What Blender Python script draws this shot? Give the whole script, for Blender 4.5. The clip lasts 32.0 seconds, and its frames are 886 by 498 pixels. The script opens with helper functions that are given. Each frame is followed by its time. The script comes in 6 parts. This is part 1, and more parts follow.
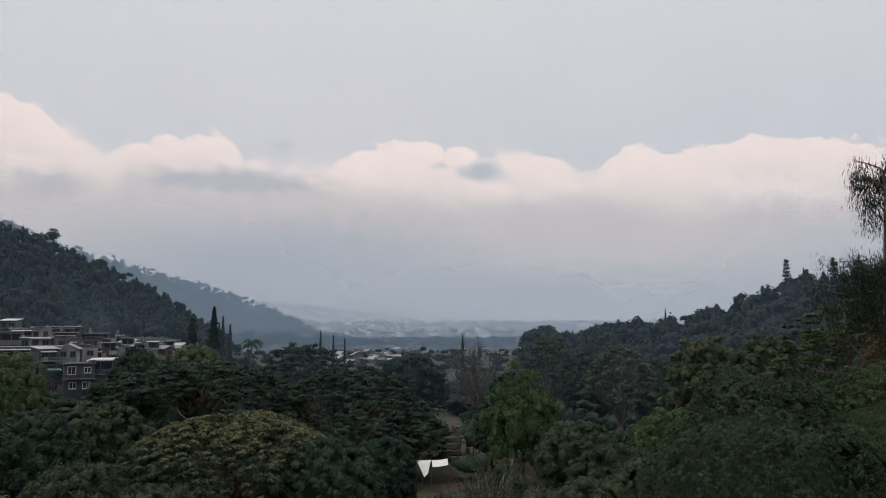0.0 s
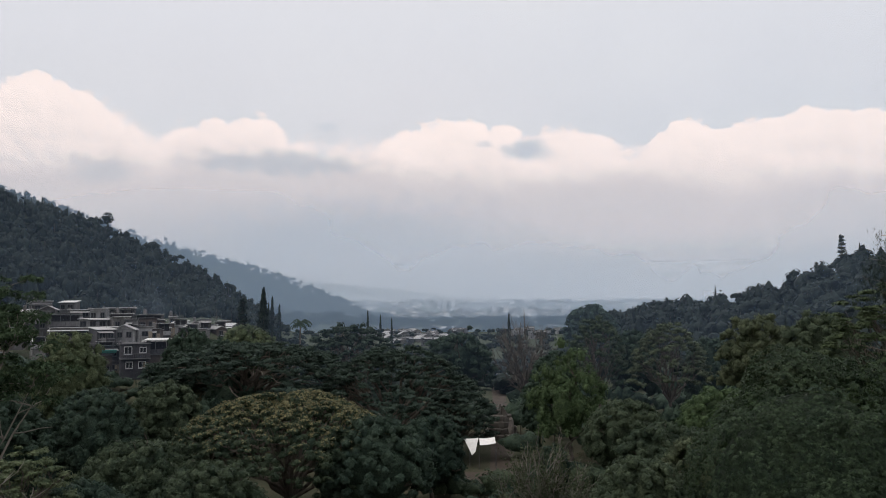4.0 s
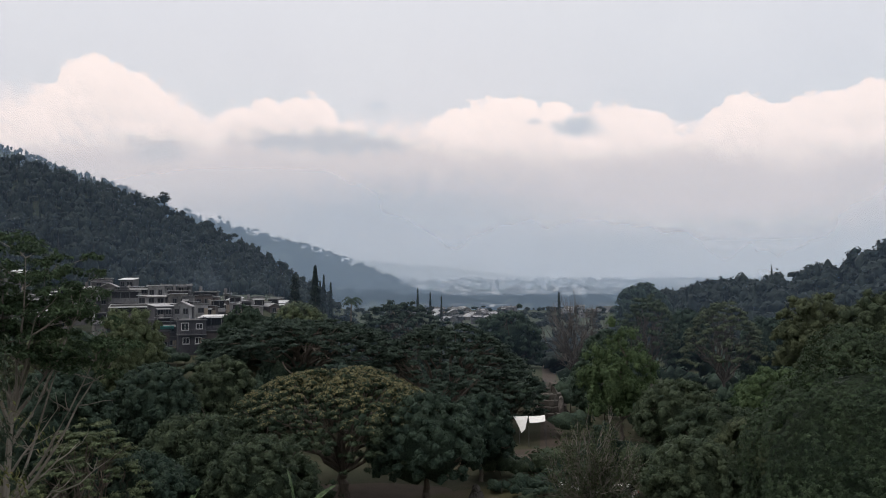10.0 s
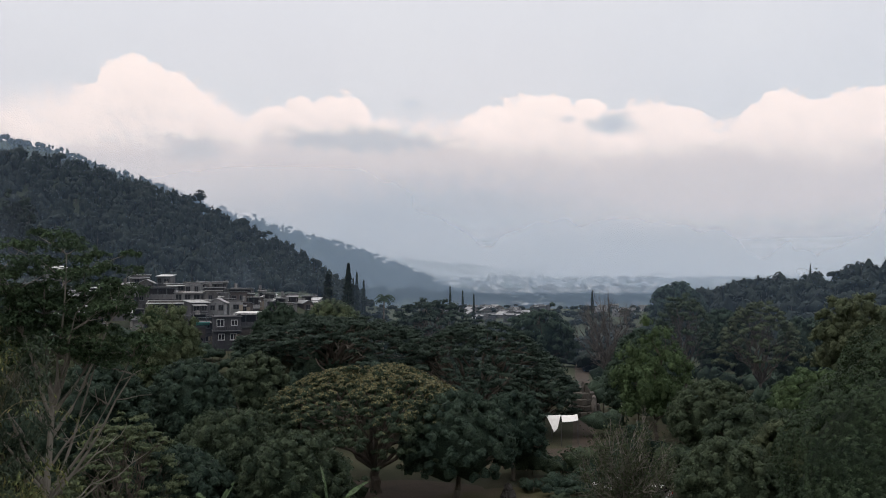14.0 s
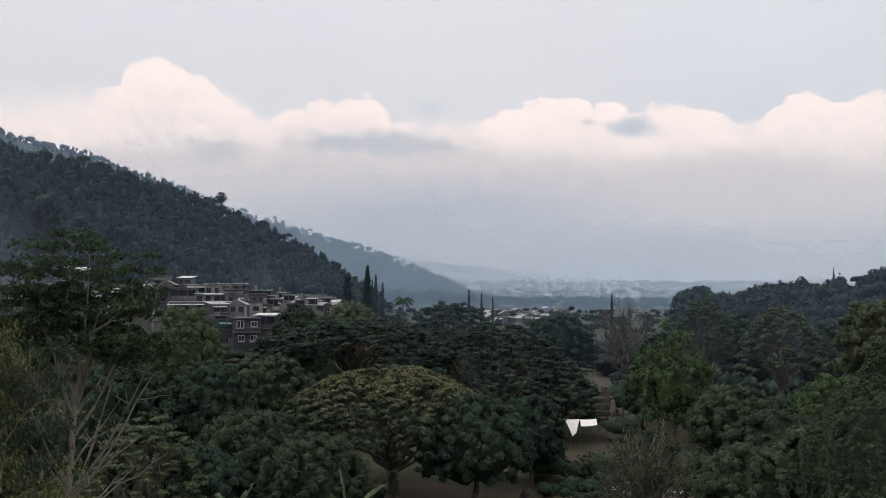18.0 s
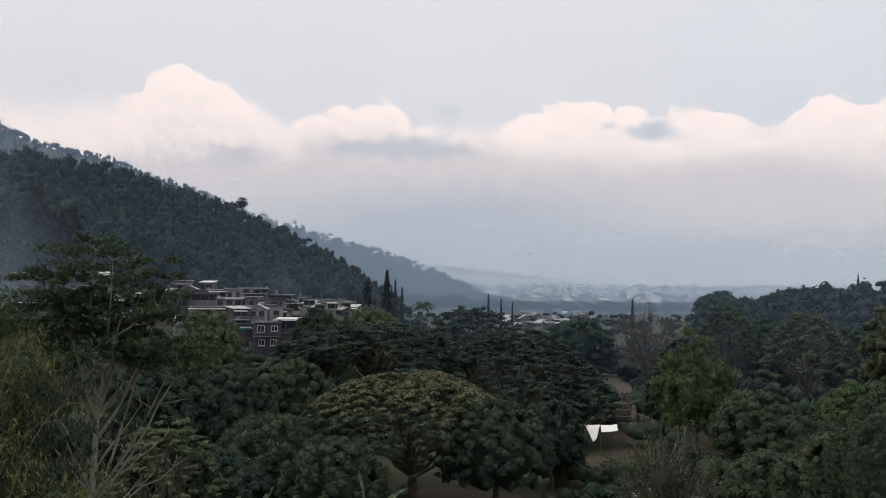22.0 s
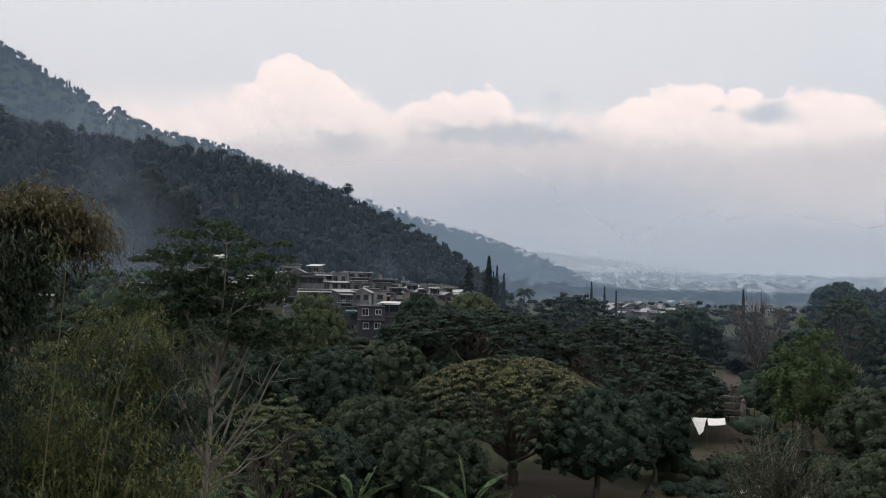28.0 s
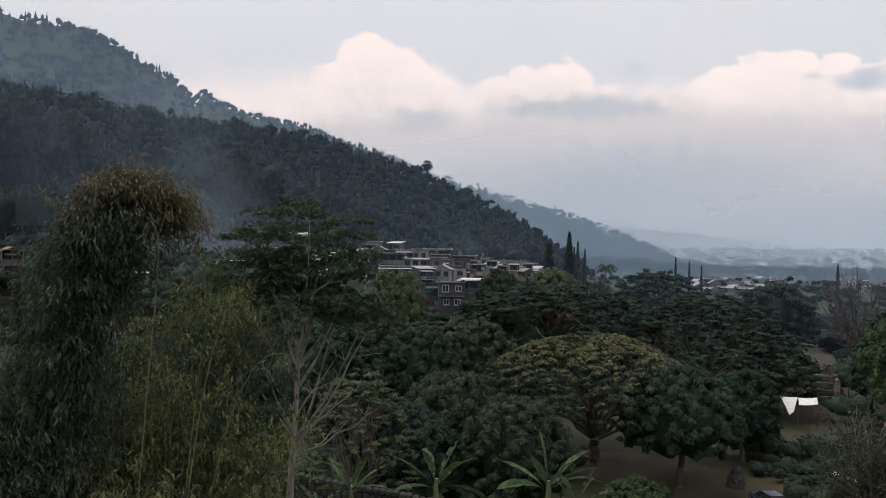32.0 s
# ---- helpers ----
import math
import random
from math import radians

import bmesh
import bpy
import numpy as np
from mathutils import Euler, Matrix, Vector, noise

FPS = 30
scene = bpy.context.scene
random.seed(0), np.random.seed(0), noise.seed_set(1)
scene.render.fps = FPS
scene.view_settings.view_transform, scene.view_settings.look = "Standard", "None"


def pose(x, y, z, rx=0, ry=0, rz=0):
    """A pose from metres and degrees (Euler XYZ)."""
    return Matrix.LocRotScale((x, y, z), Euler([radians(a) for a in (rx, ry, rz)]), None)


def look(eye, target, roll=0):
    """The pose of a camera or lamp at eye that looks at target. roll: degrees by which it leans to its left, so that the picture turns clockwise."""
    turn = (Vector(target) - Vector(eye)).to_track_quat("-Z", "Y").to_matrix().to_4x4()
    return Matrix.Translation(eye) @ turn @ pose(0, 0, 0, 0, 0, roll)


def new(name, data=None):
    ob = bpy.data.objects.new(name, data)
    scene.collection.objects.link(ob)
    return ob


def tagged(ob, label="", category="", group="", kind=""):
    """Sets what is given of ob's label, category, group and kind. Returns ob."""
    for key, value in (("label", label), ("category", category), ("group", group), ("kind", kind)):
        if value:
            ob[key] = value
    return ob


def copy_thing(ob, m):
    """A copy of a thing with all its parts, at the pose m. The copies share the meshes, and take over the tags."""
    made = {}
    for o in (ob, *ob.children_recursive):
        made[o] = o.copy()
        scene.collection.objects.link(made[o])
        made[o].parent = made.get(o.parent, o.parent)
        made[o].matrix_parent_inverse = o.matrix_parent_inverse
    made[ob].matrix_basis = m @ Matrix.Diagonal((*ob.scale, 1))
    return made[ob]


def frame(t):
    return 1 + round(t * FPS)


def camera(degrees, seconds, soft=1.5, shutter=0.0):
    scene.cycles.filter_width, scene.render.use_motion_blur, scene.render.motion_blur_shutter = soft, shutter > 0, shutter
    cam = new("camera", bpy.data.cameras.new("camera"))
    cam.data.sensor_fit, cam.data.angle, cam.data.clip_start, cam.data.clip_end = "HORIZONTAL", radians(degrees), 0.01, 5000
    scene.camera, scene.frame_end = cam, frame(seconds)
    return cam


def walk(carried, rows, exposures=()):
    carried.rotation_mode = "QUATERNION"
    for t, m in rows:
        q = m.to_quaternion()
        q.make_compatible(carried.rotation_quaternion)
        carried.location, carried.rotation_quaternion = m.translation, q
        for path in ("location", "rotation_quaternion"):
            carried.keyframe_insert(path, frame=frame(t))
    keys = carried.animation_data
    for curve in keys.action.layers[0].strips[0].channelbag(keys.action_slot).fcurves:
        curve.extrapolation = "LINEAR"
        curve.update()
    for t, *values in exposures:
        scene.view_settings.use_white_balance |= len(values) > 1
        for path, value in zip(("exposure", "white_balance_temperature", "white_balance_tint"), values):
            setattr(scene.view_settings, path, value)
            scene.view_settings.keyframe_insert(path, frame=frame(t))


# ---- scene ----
cam = camera(58.24, 32.0, soft=1.0)
EYE = 22.0
# seconds, yaw, pitch and lean of the camera, which only turns
ROWS = [
    (0.0, -0.008, 5.850, 0.101),
    (0.5, 0.802, 4.799, -0.276),
    (1.0, 1.589, 4.575, -0.088),
    (1.5, 1.983, 4.365, 0.056),
    (2.0, 2.335, 4.186, 0.044),
    (2.5, 2.489, 4.265, 0.036),
    (3.0, 2.646, 4.457, 0.047),
    (3.5, 2.984, 4.455, 0.263),
    (5.5, 4.270, 3.870, 0.373),
    (6.0, 4.829, 3.616, 0.404),
    (6.5, 5.179, 3.266, 0.609),
    (7.0, 5.377, 3.260, 0.390),
    (7.5, 5.679, 3.200, 0.239),
    (8.0, 5.996, 2.976, 0.250),
    (8.5, 6.060, 2.955, 0.227),
    (9.0, 6.278, 2.929, 0.196),
    (9.5, 6.518, 2.822, 0.271),
    (10.0, 6.865, 2.835, 0.249),
    (10.5, 7.010, 2.875, 0.137),
    (11.0, 7.215, 2.765, 0.206),
    (11.5, 7.377, 2.825, 0.145),
    (12.0, 7.613, 2.804, 0.255),
    (12.5, 8.061, 2.663, 0.390),
    (13.0, 8.464, 2.648, 0.268),
    (13.5, 8.841, 2.652, 0.045),
    (14.0, 9.216, 2.691, -0.035),
    (14.5, 9.380, 2.759, -0.119),
    (16.5, 9.866, 2.907, -0.389),
    (17.0, 10.143, 2.952, -0.390),
    (17.5, 10.420, 2.845, -0.213),
    (18.0, 10.588, 2.898, -0.367),
    (18.5, 11.073, 2.948, -0.405),
    (19.0, 11.222, 3.098, -0.424),
    (19.5, 11.287, 3.134, -0.214),
    (20.0, 11.475, 2.969, -0.241),
    (20.5, 11.825, 2.829, -0.324),
    (21.0, 12.141, 2.925, -0.339),
    (21.5, 12.132, 3.029, -0.348),
    (22.0, 11.994, 3.222, -0.401),
    (22.5, 11.856, 3.159, -0.232),
    (23.0, 12.222, 3.257, -0.319),
    (23.5, 12.678, 3.119, -0.350),
    (24.0, 13.448, 2.884, -0.260),
    (24.5, 14.120, 2.555, -0.108),
    (25.0, 14.736, 2.180, -0.147),
    (25.5, 15.705, 1.874, -0.605),
    (26.0, 16.677, 1.943, -1.103),
    (26.5, 17.237, 2.042, -1.154),
    (28.5, 19.931, 1.994, -1.292),
    (29.0, 20.375, 1.481, -1.147),
    (29.5, 20.978, 0.704, -0.833),
    (30.0, 21.611, 0.395, -0.907),
    (30.5, 22.529, 0.344, -0.785),
    (31.0, 23.485, 0.487, -1.094),
    (31.5, 24.306, 0.460, -0.939),
    (32.0, 25.023, 0.305, -0.965),
]
walk(cam, [(t, pose(0, 0, EYE, 0, 0, yaw) @ pose(0, 0, 0, 90 + pitch) @ pose(0, 0, 0, 0, 0, -lean)) for t, yaw, pitch, lean in ROWS],
     [(0.0, -0.25), (1.0, -0.12), (3.0, -0.05), (6.0, 0.0), (32.0, 0.0)])

# ---- world, sun and exposure ----
RNG = np.random.default_rng(7)


class Nodes:
    """Short hand for node trees."""

    def __init__(self, tree):
        self.t = tree

    def add(self, kind, **sets):
        n = self.t.nodes.new(kind)
        for key, value in sets.items():
            if key == "op":
                n.operation = value
            elif key == "blend":
                n.blend_type = value
        return n

    def link(self, value, socket):
        if hasattr(value, "is_output"):
            self.t.links.new(value, socket)
        else:
            socket.default_value = value

    def math(self, op, a, b=0.0, c=0.0, clamp=False):
        n = self.add("ShaderNodeMath", op=op)
        n.use_clamp = clamp
        for i, v in enumerate((a, b, c)):
            self.link(v, n.inputs[i])
        return n.outputs[0]

    def mix(self, fac, a, b, blend="MIX"):
        n = self.add("ShaderNodeMix")
        n.data_type, n.blend_type = "RGBA", blend
        self.link(fac, n.inputs[0])
        self.link((*a, 1) if isinstance(a, tuple) and len(a) == 3 else a, n.inputs[6])
        self.link((*b, 1) if isinstance(b, tuple) and len(b) == 3 else b, n.inputs[7])
        return n.outputs[2]

    def noise(self, vec, scale, detail=4.0, rough=0.55, distort=0.0):
        n = self.add("ShaderNodeTexNoise")
        if vec is not None:
            self.link(vec, n.inputs["Vector"])
        n.inputs["Scale"].default_value, n.inputs["Detail"].default_value = scale, detail
        n.inputs["Roughness"].default_value, n.inputs["Distortion"].default_value = rough, distort
        return n.outputs["Fac"]

    def span(self, value, a, b, c=0.0, d=1.0, smooth=True):
        n = self.add("ShaderNodeMapRange")
        n.interpolation_type = "SMOOTHSTEP" if smooth else "LINEAR"
        self.link(value, n.inputs[0])
        for i, v in enumerate((a, b, c, d)):
            n.inputs[i + 1].default_value = v
        return n.outputs[0]

    def ramp(self, value, stops):
        n = self.add("ShaderNodeValToRGB")
        self.link(value, n.inputs[0])
        els = n.color_ramp.elements
        while len(els) < len(stops):
            els.new(0.5)
        for e, (p, col) in zip(els, stops):
            e.position, e.color = p, (*col, 1)
        return n.outputs[0]

    def vec(self, x, y, z):
        n = self.add("ShaderNodeCombineXYZ")
        for i, v in enumerate((x, y, z)):
            self.link(v, n.inputs[i])
        return n.outputs[0]


SUN_AZ, SUN_EL = -105.0, 66.0
world = bpy.data.worlds.new("sky")
scene.world = world
world.use_nodes = True
world.node_tree.nodes.clear()
W = Nodes(world.node_tree)
sky = W.add("ShaderNodeTexSky")
sky.sky_type, sky.sun_disc = "NISHITA", False
sky.sun_elevation, sky.sun_rotation = radians(SUN_EL), radians(SUN_AZ)
sky.dust_density = 3.0
tc = W.add("ShaderNodeTexCoord")
xyz = W.add("ShaderNodeSeparateXYZ")
W.link(tc.outputs["Generated"], xyz.inputs[0])
AZ = W.math("MULTIPLY", W.math("ARCTAN2", xyz.outputs[0], xyz.outputs[1]), 57.2958)
EL = W.math("MULTIPLY", W.math("ARCSINE", xyz.outputs[2]), 57.2958)
plane = W.vec(AZ, W.math("MULTIPLY", EL, 1.35), 0.0)
# the line of cumulus tops round the view: azimuth, height in degrees
TOPS = [(-60, 11.0), (-42, 11.6), (-36, 12.4), (-33.6, 13.2), (-32.3, 14.7), (-30.6, 15.2), (-28.8, 14.8), (-26.8, 13.9), (-24.8, 13.1), (-23.4, 12.0), (-22.2, 12.8), (-20.5, 13.3), (-18.4, 13.2), (-16.4, 13.7), (-15, 12.9), (-13.8, 12.0),
        (-9.2, 11.8), (-7.4, 12.1), (-5.8, 12.9), (-3.4, 13.4), (-0.9, 13.6), (1.1, 13.2), (2.6, 12.7), (3.4, 12.4), (4.8, 12.8), (6.6, 12.6), (8.8, 12.2), (10.0, 11.2), (11.2, 11.4), (12.4, 12.4), (14.7, 13.0), (16, 12.3), (18.5, 12.5),
        (20.3, 12.7), (22.4, 13.0), (24.6, 12.4), (26.7, 12.5), (29, 12.0), (36, 11.4), (60, 11.4)]
# where the bright heads pass into the grey deck below them
FEET = [(-60, 8.2), (-40, 8.6), (-33, 9.4), (-28, 10.0), (-25.5, 10.6), (-23.5, 10.2), (-21.5, 11.2), (-15, 11.1), (-10, 10.9), (-6, 10.3), (0, 9.9), (6, 9.6), (12, 9.7), (20, 8.9), (30, 8.6), (60, 8.6)]
# how far the tops melt into the veil
MELT = [(-60, 4.0), (-38, 4.0), (-34.5, 2.2), (-32.5, 0.6), (-29, 0.5), (-26, 0.9), (-23.5, 2.2), (-21.5, 0.6), (-16, 0.45), (-14, 1.6), (-10, 2.2), (-7.5, 0.8), (-5, 0.4), (3, 0.4), (9, 0.6), (10.5, 1.2), (12, 0.5), (26, 0.4), (32, 1.2), (60, 2.0)]


def line_of(rows, top):
    """A value that follows the azimuth."""
    curve = W.add("ShaderNodeFloatCurve")
    pts = curve.mapping.curves[0].points
    while len(pts) < len(rows):
        pts.new(0.5, 0.5)
    for p, (a, e) in zip(pts, rows):
        p.location = ((a + 60) / 120, e / top)
        p.handle_type = "AUTO"
    curve.mapping.update()
    W.link(W.math("DIVIDE", W.math("ADD", AZ, 60.0), 120.0, clamp=True), curve.inputs["Value"])
    return W.math("MULTIPLY", curve.outputs[0], top)


def billow(scale, shift=0.0):
    """Round-topped cells, as the heads of cumulus have."""
    vor = W.add("ShaderNodeTexVoronoi")
    vor.feature = "F1"
    W.link(W.vec(W.math("ADD", AZ, shift), W.math("ADD", W.math("MULTIPLY", EL, 1.25), shift), 0.0), vor.inputs["Vector"])
    vor.inputs["Scale"].default_value = scale
    return W.math("SUBTRACT", 0.3, W.math("MULTIPLY", W.math("POWER", vor.outputs["Distance"], 2.0), 1.1))


def patch_of(az, el, ra, re, ragged, lo, hi, most):
    """A ragged scrap of cloud round a place in the sky."""
    d = W.math("SQRT", W.math("ADD", W.math("POWER", W.math("DIVIDE", W.math("SUBTRACT", AZ, az), ra), 2.0), W.math("POWER", W.math("DIVIDE", W.math("SUBTRACT", EL, el), re), 2.0)))
    return W.span(W.math("ADD", W.math("MAXIMUM", W.math("SUBTRACT", 1.0, d), -1.0), W.math("MULTIPLY", n_mid, ragged)), lo, hi, 0.0, most)


n_big = W.math("SUBTRACT", W.noise(plane, 0.16, 3.0), 0.5)
n_mid = W.math("SUBTRACT", W.noise(plane, 0.75, 7.0, 0.6, 0.4), 0.5)
n_fine = W.math("SUBTRACT", W.noise(plane, 2.6, 6.0, 0.62), 0.5)
heads = W.math("ADD", W.math("MULTIPLY", billow(0.7), 0.9), W.math("ADD", W.math("MULTIPLY", billow(1.6), 0.5), W.math("MULTIPLY", billow(3.6), 0.22)))
lee = W.math("ADD", W.math("MULTIPLY", billow(0.7, 0.3), 0.9), W.math("ADD", W.math("MULTIPLY", billow(1.6, 0.16), 0.5), W.math("MULTIPLY", billow(3.6, 0.08), 0.22)))
edge = W.math("ADD", line_of(TOPS, 20.0), W.math("ADD", heads, W.math("ADD", W.math("MULTIPLY", n_mid, 0.5), W.math("MULTIPLY", n_fine, 0.25))))
deep = W.math("SUBTRACT", edge, EL)
melt = line_of(MELT, 5.0)
cloud = W.span(W.math("DIVIDE", W.math("ADD", deep, W.math("MULTIPLY", melt, 0.3)), W.math("MULTIPLY", melt, 0.8), clamp=True), 0.0, 1.0)
relief = W.math("SUBTRACT", lee, heads)
HEADS = W.ramp(W.math("ADD", W.math("ADD", W.math("MULTIPLY", deep, 0.085), 0.03), W.math("ADD", W.math("MULTIPLY", relief, 0.5), W.math("ADD", W.math("MULTIPLY", n_mid, 0.30), W.math("MULTIPLY", n_fine, 0.08))), clamp=True),
               [(0.0, (1.05, 0.90, 0.835)), (0.35, (0.95, 0.825, 0.77)), (0.65, (0.78, 0.71, 0.69)), (1.0, (0.64, 0.62, 0.635))])
# the deck: pinkish grey above, blue-grey towards the plain, streaked level
streak = W.math("SUBTRACT", W.noise(W.vec(W.math("MULTIPLY", AZ, 0.22), EL, 7.0), 0.55, 6.0, 0.55, 0.3), 0.5)
DECK = W.ramp(W.math("DIVIDE", W.math("ADD", W.math("SUBTRACT", 11.5, EL), W.math("MULTIPLY", streak, 5.5)), 12.0, clamp=True),
              [(0.0, (0.75, 0.665, 0.635)), (0.22, (0.69, 0.62, 0.605)), (0.42, (0.64, 0.588, 0.58)), (0.6, (0.54, 0.52, 0.52)), (0.8, (0.44, 0.445, 0.46)), (1.0, (0.385, 0.40, 0.43))])
DECK = W.mix(patch_of(-9.0, 5.0, 17.0, 3.6, 1.4, -0.1, 0.8, 0.85), DECK, (0.455, 0.47, 0.505))
DECK = W.mix(patch_of(14.0, 6.0, 21.0, 3.0, 1.6, 0.0, 0.9, 0.85), DECK, (0.68, 0.61, 0.595))
DECK = W.mix(patch_of(-30.0, 6.6, 9.0, 2.4, 1.2, 0.0, 0.9, 0.7), DECK, (0.71, 0.645, 0.63))
rim = W.math("ADD", W.math("SUBTRACT", line_of(FEET, 20.0), EL), W.math("ADD", W.math("MULTIPLY", n_big, 1.2), W.math("ADD", W.math("MULTIPLY", n_mid, 1.5), W.math("MULTIPLY", n_fine, 0.4))))
CLOUD = W.mix(W.span(W.math("DIVIDE", rim, W.span(W.noise(plane, 0.13, 2.0), 0.4, 0.65, 1.2, 2.6)), -0.6, 1.0), HEADS, DECK)
# grey shreds and small dark scraps before the bright tops
CLOUD = W.mix(patch_of(-15.0, 10.35, 8.0, 1.15, 1.5, 0.0, 0.7, 0.85), CLOUD, (0.52, 0.53, 0.555))
CLOUD = W.mix(patch_of(-26.8, 9.4, 3.4, 1.2, 1.2, 0.0, 0.8, 0.7), CLOUD, (0.56, 0.555, 0.57))
CLOUD = W.mix(patch_of(2.9, 11.35, 2.5, 1.2, 1.2, 0.05, 0.8, 0.85), CLOUD, (0.48, 0.53, 0.59))
CLOUD = W.mix(patch_of(-0.2, 11.8, 1.3, 0.5, 1.5, 0.2, 0.9, 0.6), CLOUD, (0.55, 0.57, 0.62))
scrap = patch_of(-11.6, 13.0, 1.2, 0.6, 1.3, 0.2, 0.8, 0.7)
VEIL = W.ramp(W.math("DIVIDE", EL, 40.0, clamp=True), [(0.0, (0.83, 0.78, 0.77)), (0.3, (0.775, 0.75, 0.76)), (0.5, (0.755, 0.755, 0.785)), (1.0, (0.765, 0.775, 0.81))])
VEIL = W.mix(W.span(AZ, -6.0, 16.0, 0.0, 0.6), VEIL, W.ramp(W.math("DIVIDE", EL, 40.0, clamp=True), [(0.0, (0.70, 0.70, 0.72)), (0.35, (0.69, 0.705, 0.75)), (0.6, (0.755, 0.765, 0.80)), (1.0, (0.765, 0.775, 0.81))]))
VEIL = W.mix(W.span(W.noise(plane, 0.05, 3.0), 0.4, 0.65, 0.0, 0.35), VEIL, (0.80, 0.80, 0.81))
thin = W.add("ShaderNodeVectorMath", op="SCALE")
W.link(sky.outputs[0], thin.inputs[0])
thin.inputs["Scale"].default_value = 0.1
UPPER = W.mix(0.88, thin.outputs[0], VEIL)
ALL = W.mix(scrap, W.mix(cloud, UPPER, CLOUD), (0.56, 0.58, 0.63))
up10 = W.add("ShaderNodeVectorMath", op="SCALE")
W.link(W.mix(1.0, ALL, (1.03, 1.0, 0.98), "MULTIPLY"), up10.inputs[0])
# an overcast sky grows brighter towards the zenith
W.link(W.span(EL, 21.0, 90.0, 12.0, 17.0), up10.inputs["Scale"])
back = W.add("ShaderNodeBackground")
W.link(up10.outputs[0], back.inputs[0])
back.inputs[1].default_value = 0.1
wout = W.add("ShaderNodeOutputWorld")
W.link(back.outputs[0], wout.inputs[0])

sun = new("sun", bpy.data.lights.new("sun", "SUN"))
sun.data.energy, sun.data.angle, sun.data.color = 1.15, radians(30), (1.0, 0.9, 0.78)
sun.matrix_world = look((0, 0, 60), (-60 * math.sin(radians(SUN_AZ)) / math.tan(radians(SUN_EL)), -60 * math.cos(radians(SUN_AZ)) / math.tan(radians(SUN_EL)), 0))


# ---- materials ----
def material(name):
    m = bpy.data.materials.new(name)
    m.use_nodes = True
    m.node_tree.nodes.clear()
    n = Nodes(m.node_tree)
    out = n.add("ShaderNodeOutputMaterial")
    return m, n, out


def bsdf(n, out, colour, rough=0.7, metal=0.0, bump=None, bump_size=0.02, spec=0.3):
    b = n.add("ShaderNodeBsdfPrincipled")
    n.link((*colour, 1) if isinstance(colour, tuple) else colour, b.inputs["Base Color"])
    n.link(rough, b.inputs["Roughness"])
    b.inputs["Metallic"].default_value = metal
    b.inputs["Specular IOR Level"].default_value = spec
    if bump is not None:
        k = n.add("ShaderNodeBump")
        k.inputs["Distance"].default_value = bump_size
        n.link(bump, k.inputs["Height"])
        n.t.links.new(k.outputs[0], b.inputs["Normal"])
    n.t.links.new(b.outputs[0], out.inputs[0])
    return b


def leaf_material(name, dark, light, young=None, gloss=0.65, through_leaf=0.2, patch=0.8, grain=6.0, speckle=1.0):
    m, n, out = material(name)
    # a little greyer and bluer than pure leaf green: haze and bluish shade painted in
    dark, light = (tuple(0.93 * v * k + 0.07 * (0.3 * c[0] + 0.6 * c[1] + 0.1 * c[2]) for v, k in zip(c, (0.97, 1.0, 1.17))) for c in (dark, light))
    geo, info, co = n.add("ShaderNodeNewGeometry"), n.add("ShaderNodeObjectInfo"), n.add("ShaderNodeTexCoord")
    isle = geo.outputs["Random Per Island"]
    big = n.noise(co.outputs["Object"], patch, 3.0)
    f = n.math("ADD", n.math("MULTIPLY", isle, 0.5), n.math("ADD", n.math("MULTIPLY", n.span(big, 0.35, 0.65), 0.5), n.math("MULTIPLY", n.math("SUBTRACT", info.outputs["Random"], 0.5), 0.3)), clamp=True)
    col = n.mix(f, dark, light)
    if young:
        col = n.mix(n.span(n.math("ADD", isle, n.math("MULTIPLY", big, 0.8)), 1.02, 1.4, 0.0, 0.8), col, young)
    # specks paint dark gaps and lit tips of the foliage into its colour
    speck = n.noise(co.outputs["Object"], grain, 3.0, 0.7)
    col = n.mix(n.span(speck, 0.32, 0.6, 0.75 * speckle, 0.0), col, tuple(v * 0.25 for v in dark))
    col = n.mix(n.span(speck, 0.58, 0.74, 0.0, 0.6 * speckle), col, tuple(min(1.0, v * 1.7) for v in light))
    b = bsdf(n, out, col, gloss, bump=speck, bump_size=0.6 / grain * speckle, spec=0.12)
    tr = n.add("ShaderNodeBsdfTranslucent")
    n.link(n.mix(0.5, col, light), tr.inputs[0])
    mx = n.add("ShaderNodeMixShader")
    mx.inputs[0].default_value = through_leaf
    n.t.links.new(b.outputs[0], mx.inputs[1])
    n.t.links.new(tr.outputs[0], mx.inputs[2])
    n.t.links.new(mx.outputs[0], out.inputs[0])
    return m


def stained(name, a, b, scale, fine, rough=0.8, bump=0.02, dirt=None, metal=0.0, stretch=(1, 1, 1)):
    m, n, out = material(name)
    co, mp, info = n.add("ShaderNodeTexCoord"), n.add("ShaderNodeMapping"), n.add("ShaderNodeObjectInfo")
    n.link(co.outputs["Object"], mp.inputs[0])
    mp.inputs["Scale"].default_value = stretch
    big, small = n.noise(mp.outputs[0], scale, 4.0), n.noise(mp.outputs[0], fine, 5.0, 0.65)
    col = n.mix(n.span(n.math("ADD", big, n.math("MULTIPLY", n.math("SUBTRACT", info.outputs["Random"], 0.5), 0.25)), 0.3, 0.7), a, b)
    if dirt:
        col = n.mix(n.span(small, 0.5, 0.75, 0.0, 0.75), col, dirt)
    bsdf(n, out, col, n.span(small, 0.3, 0.7, rough - 0.1, min(1.0, rough + 0.1)), metal, small, bump)
    return m


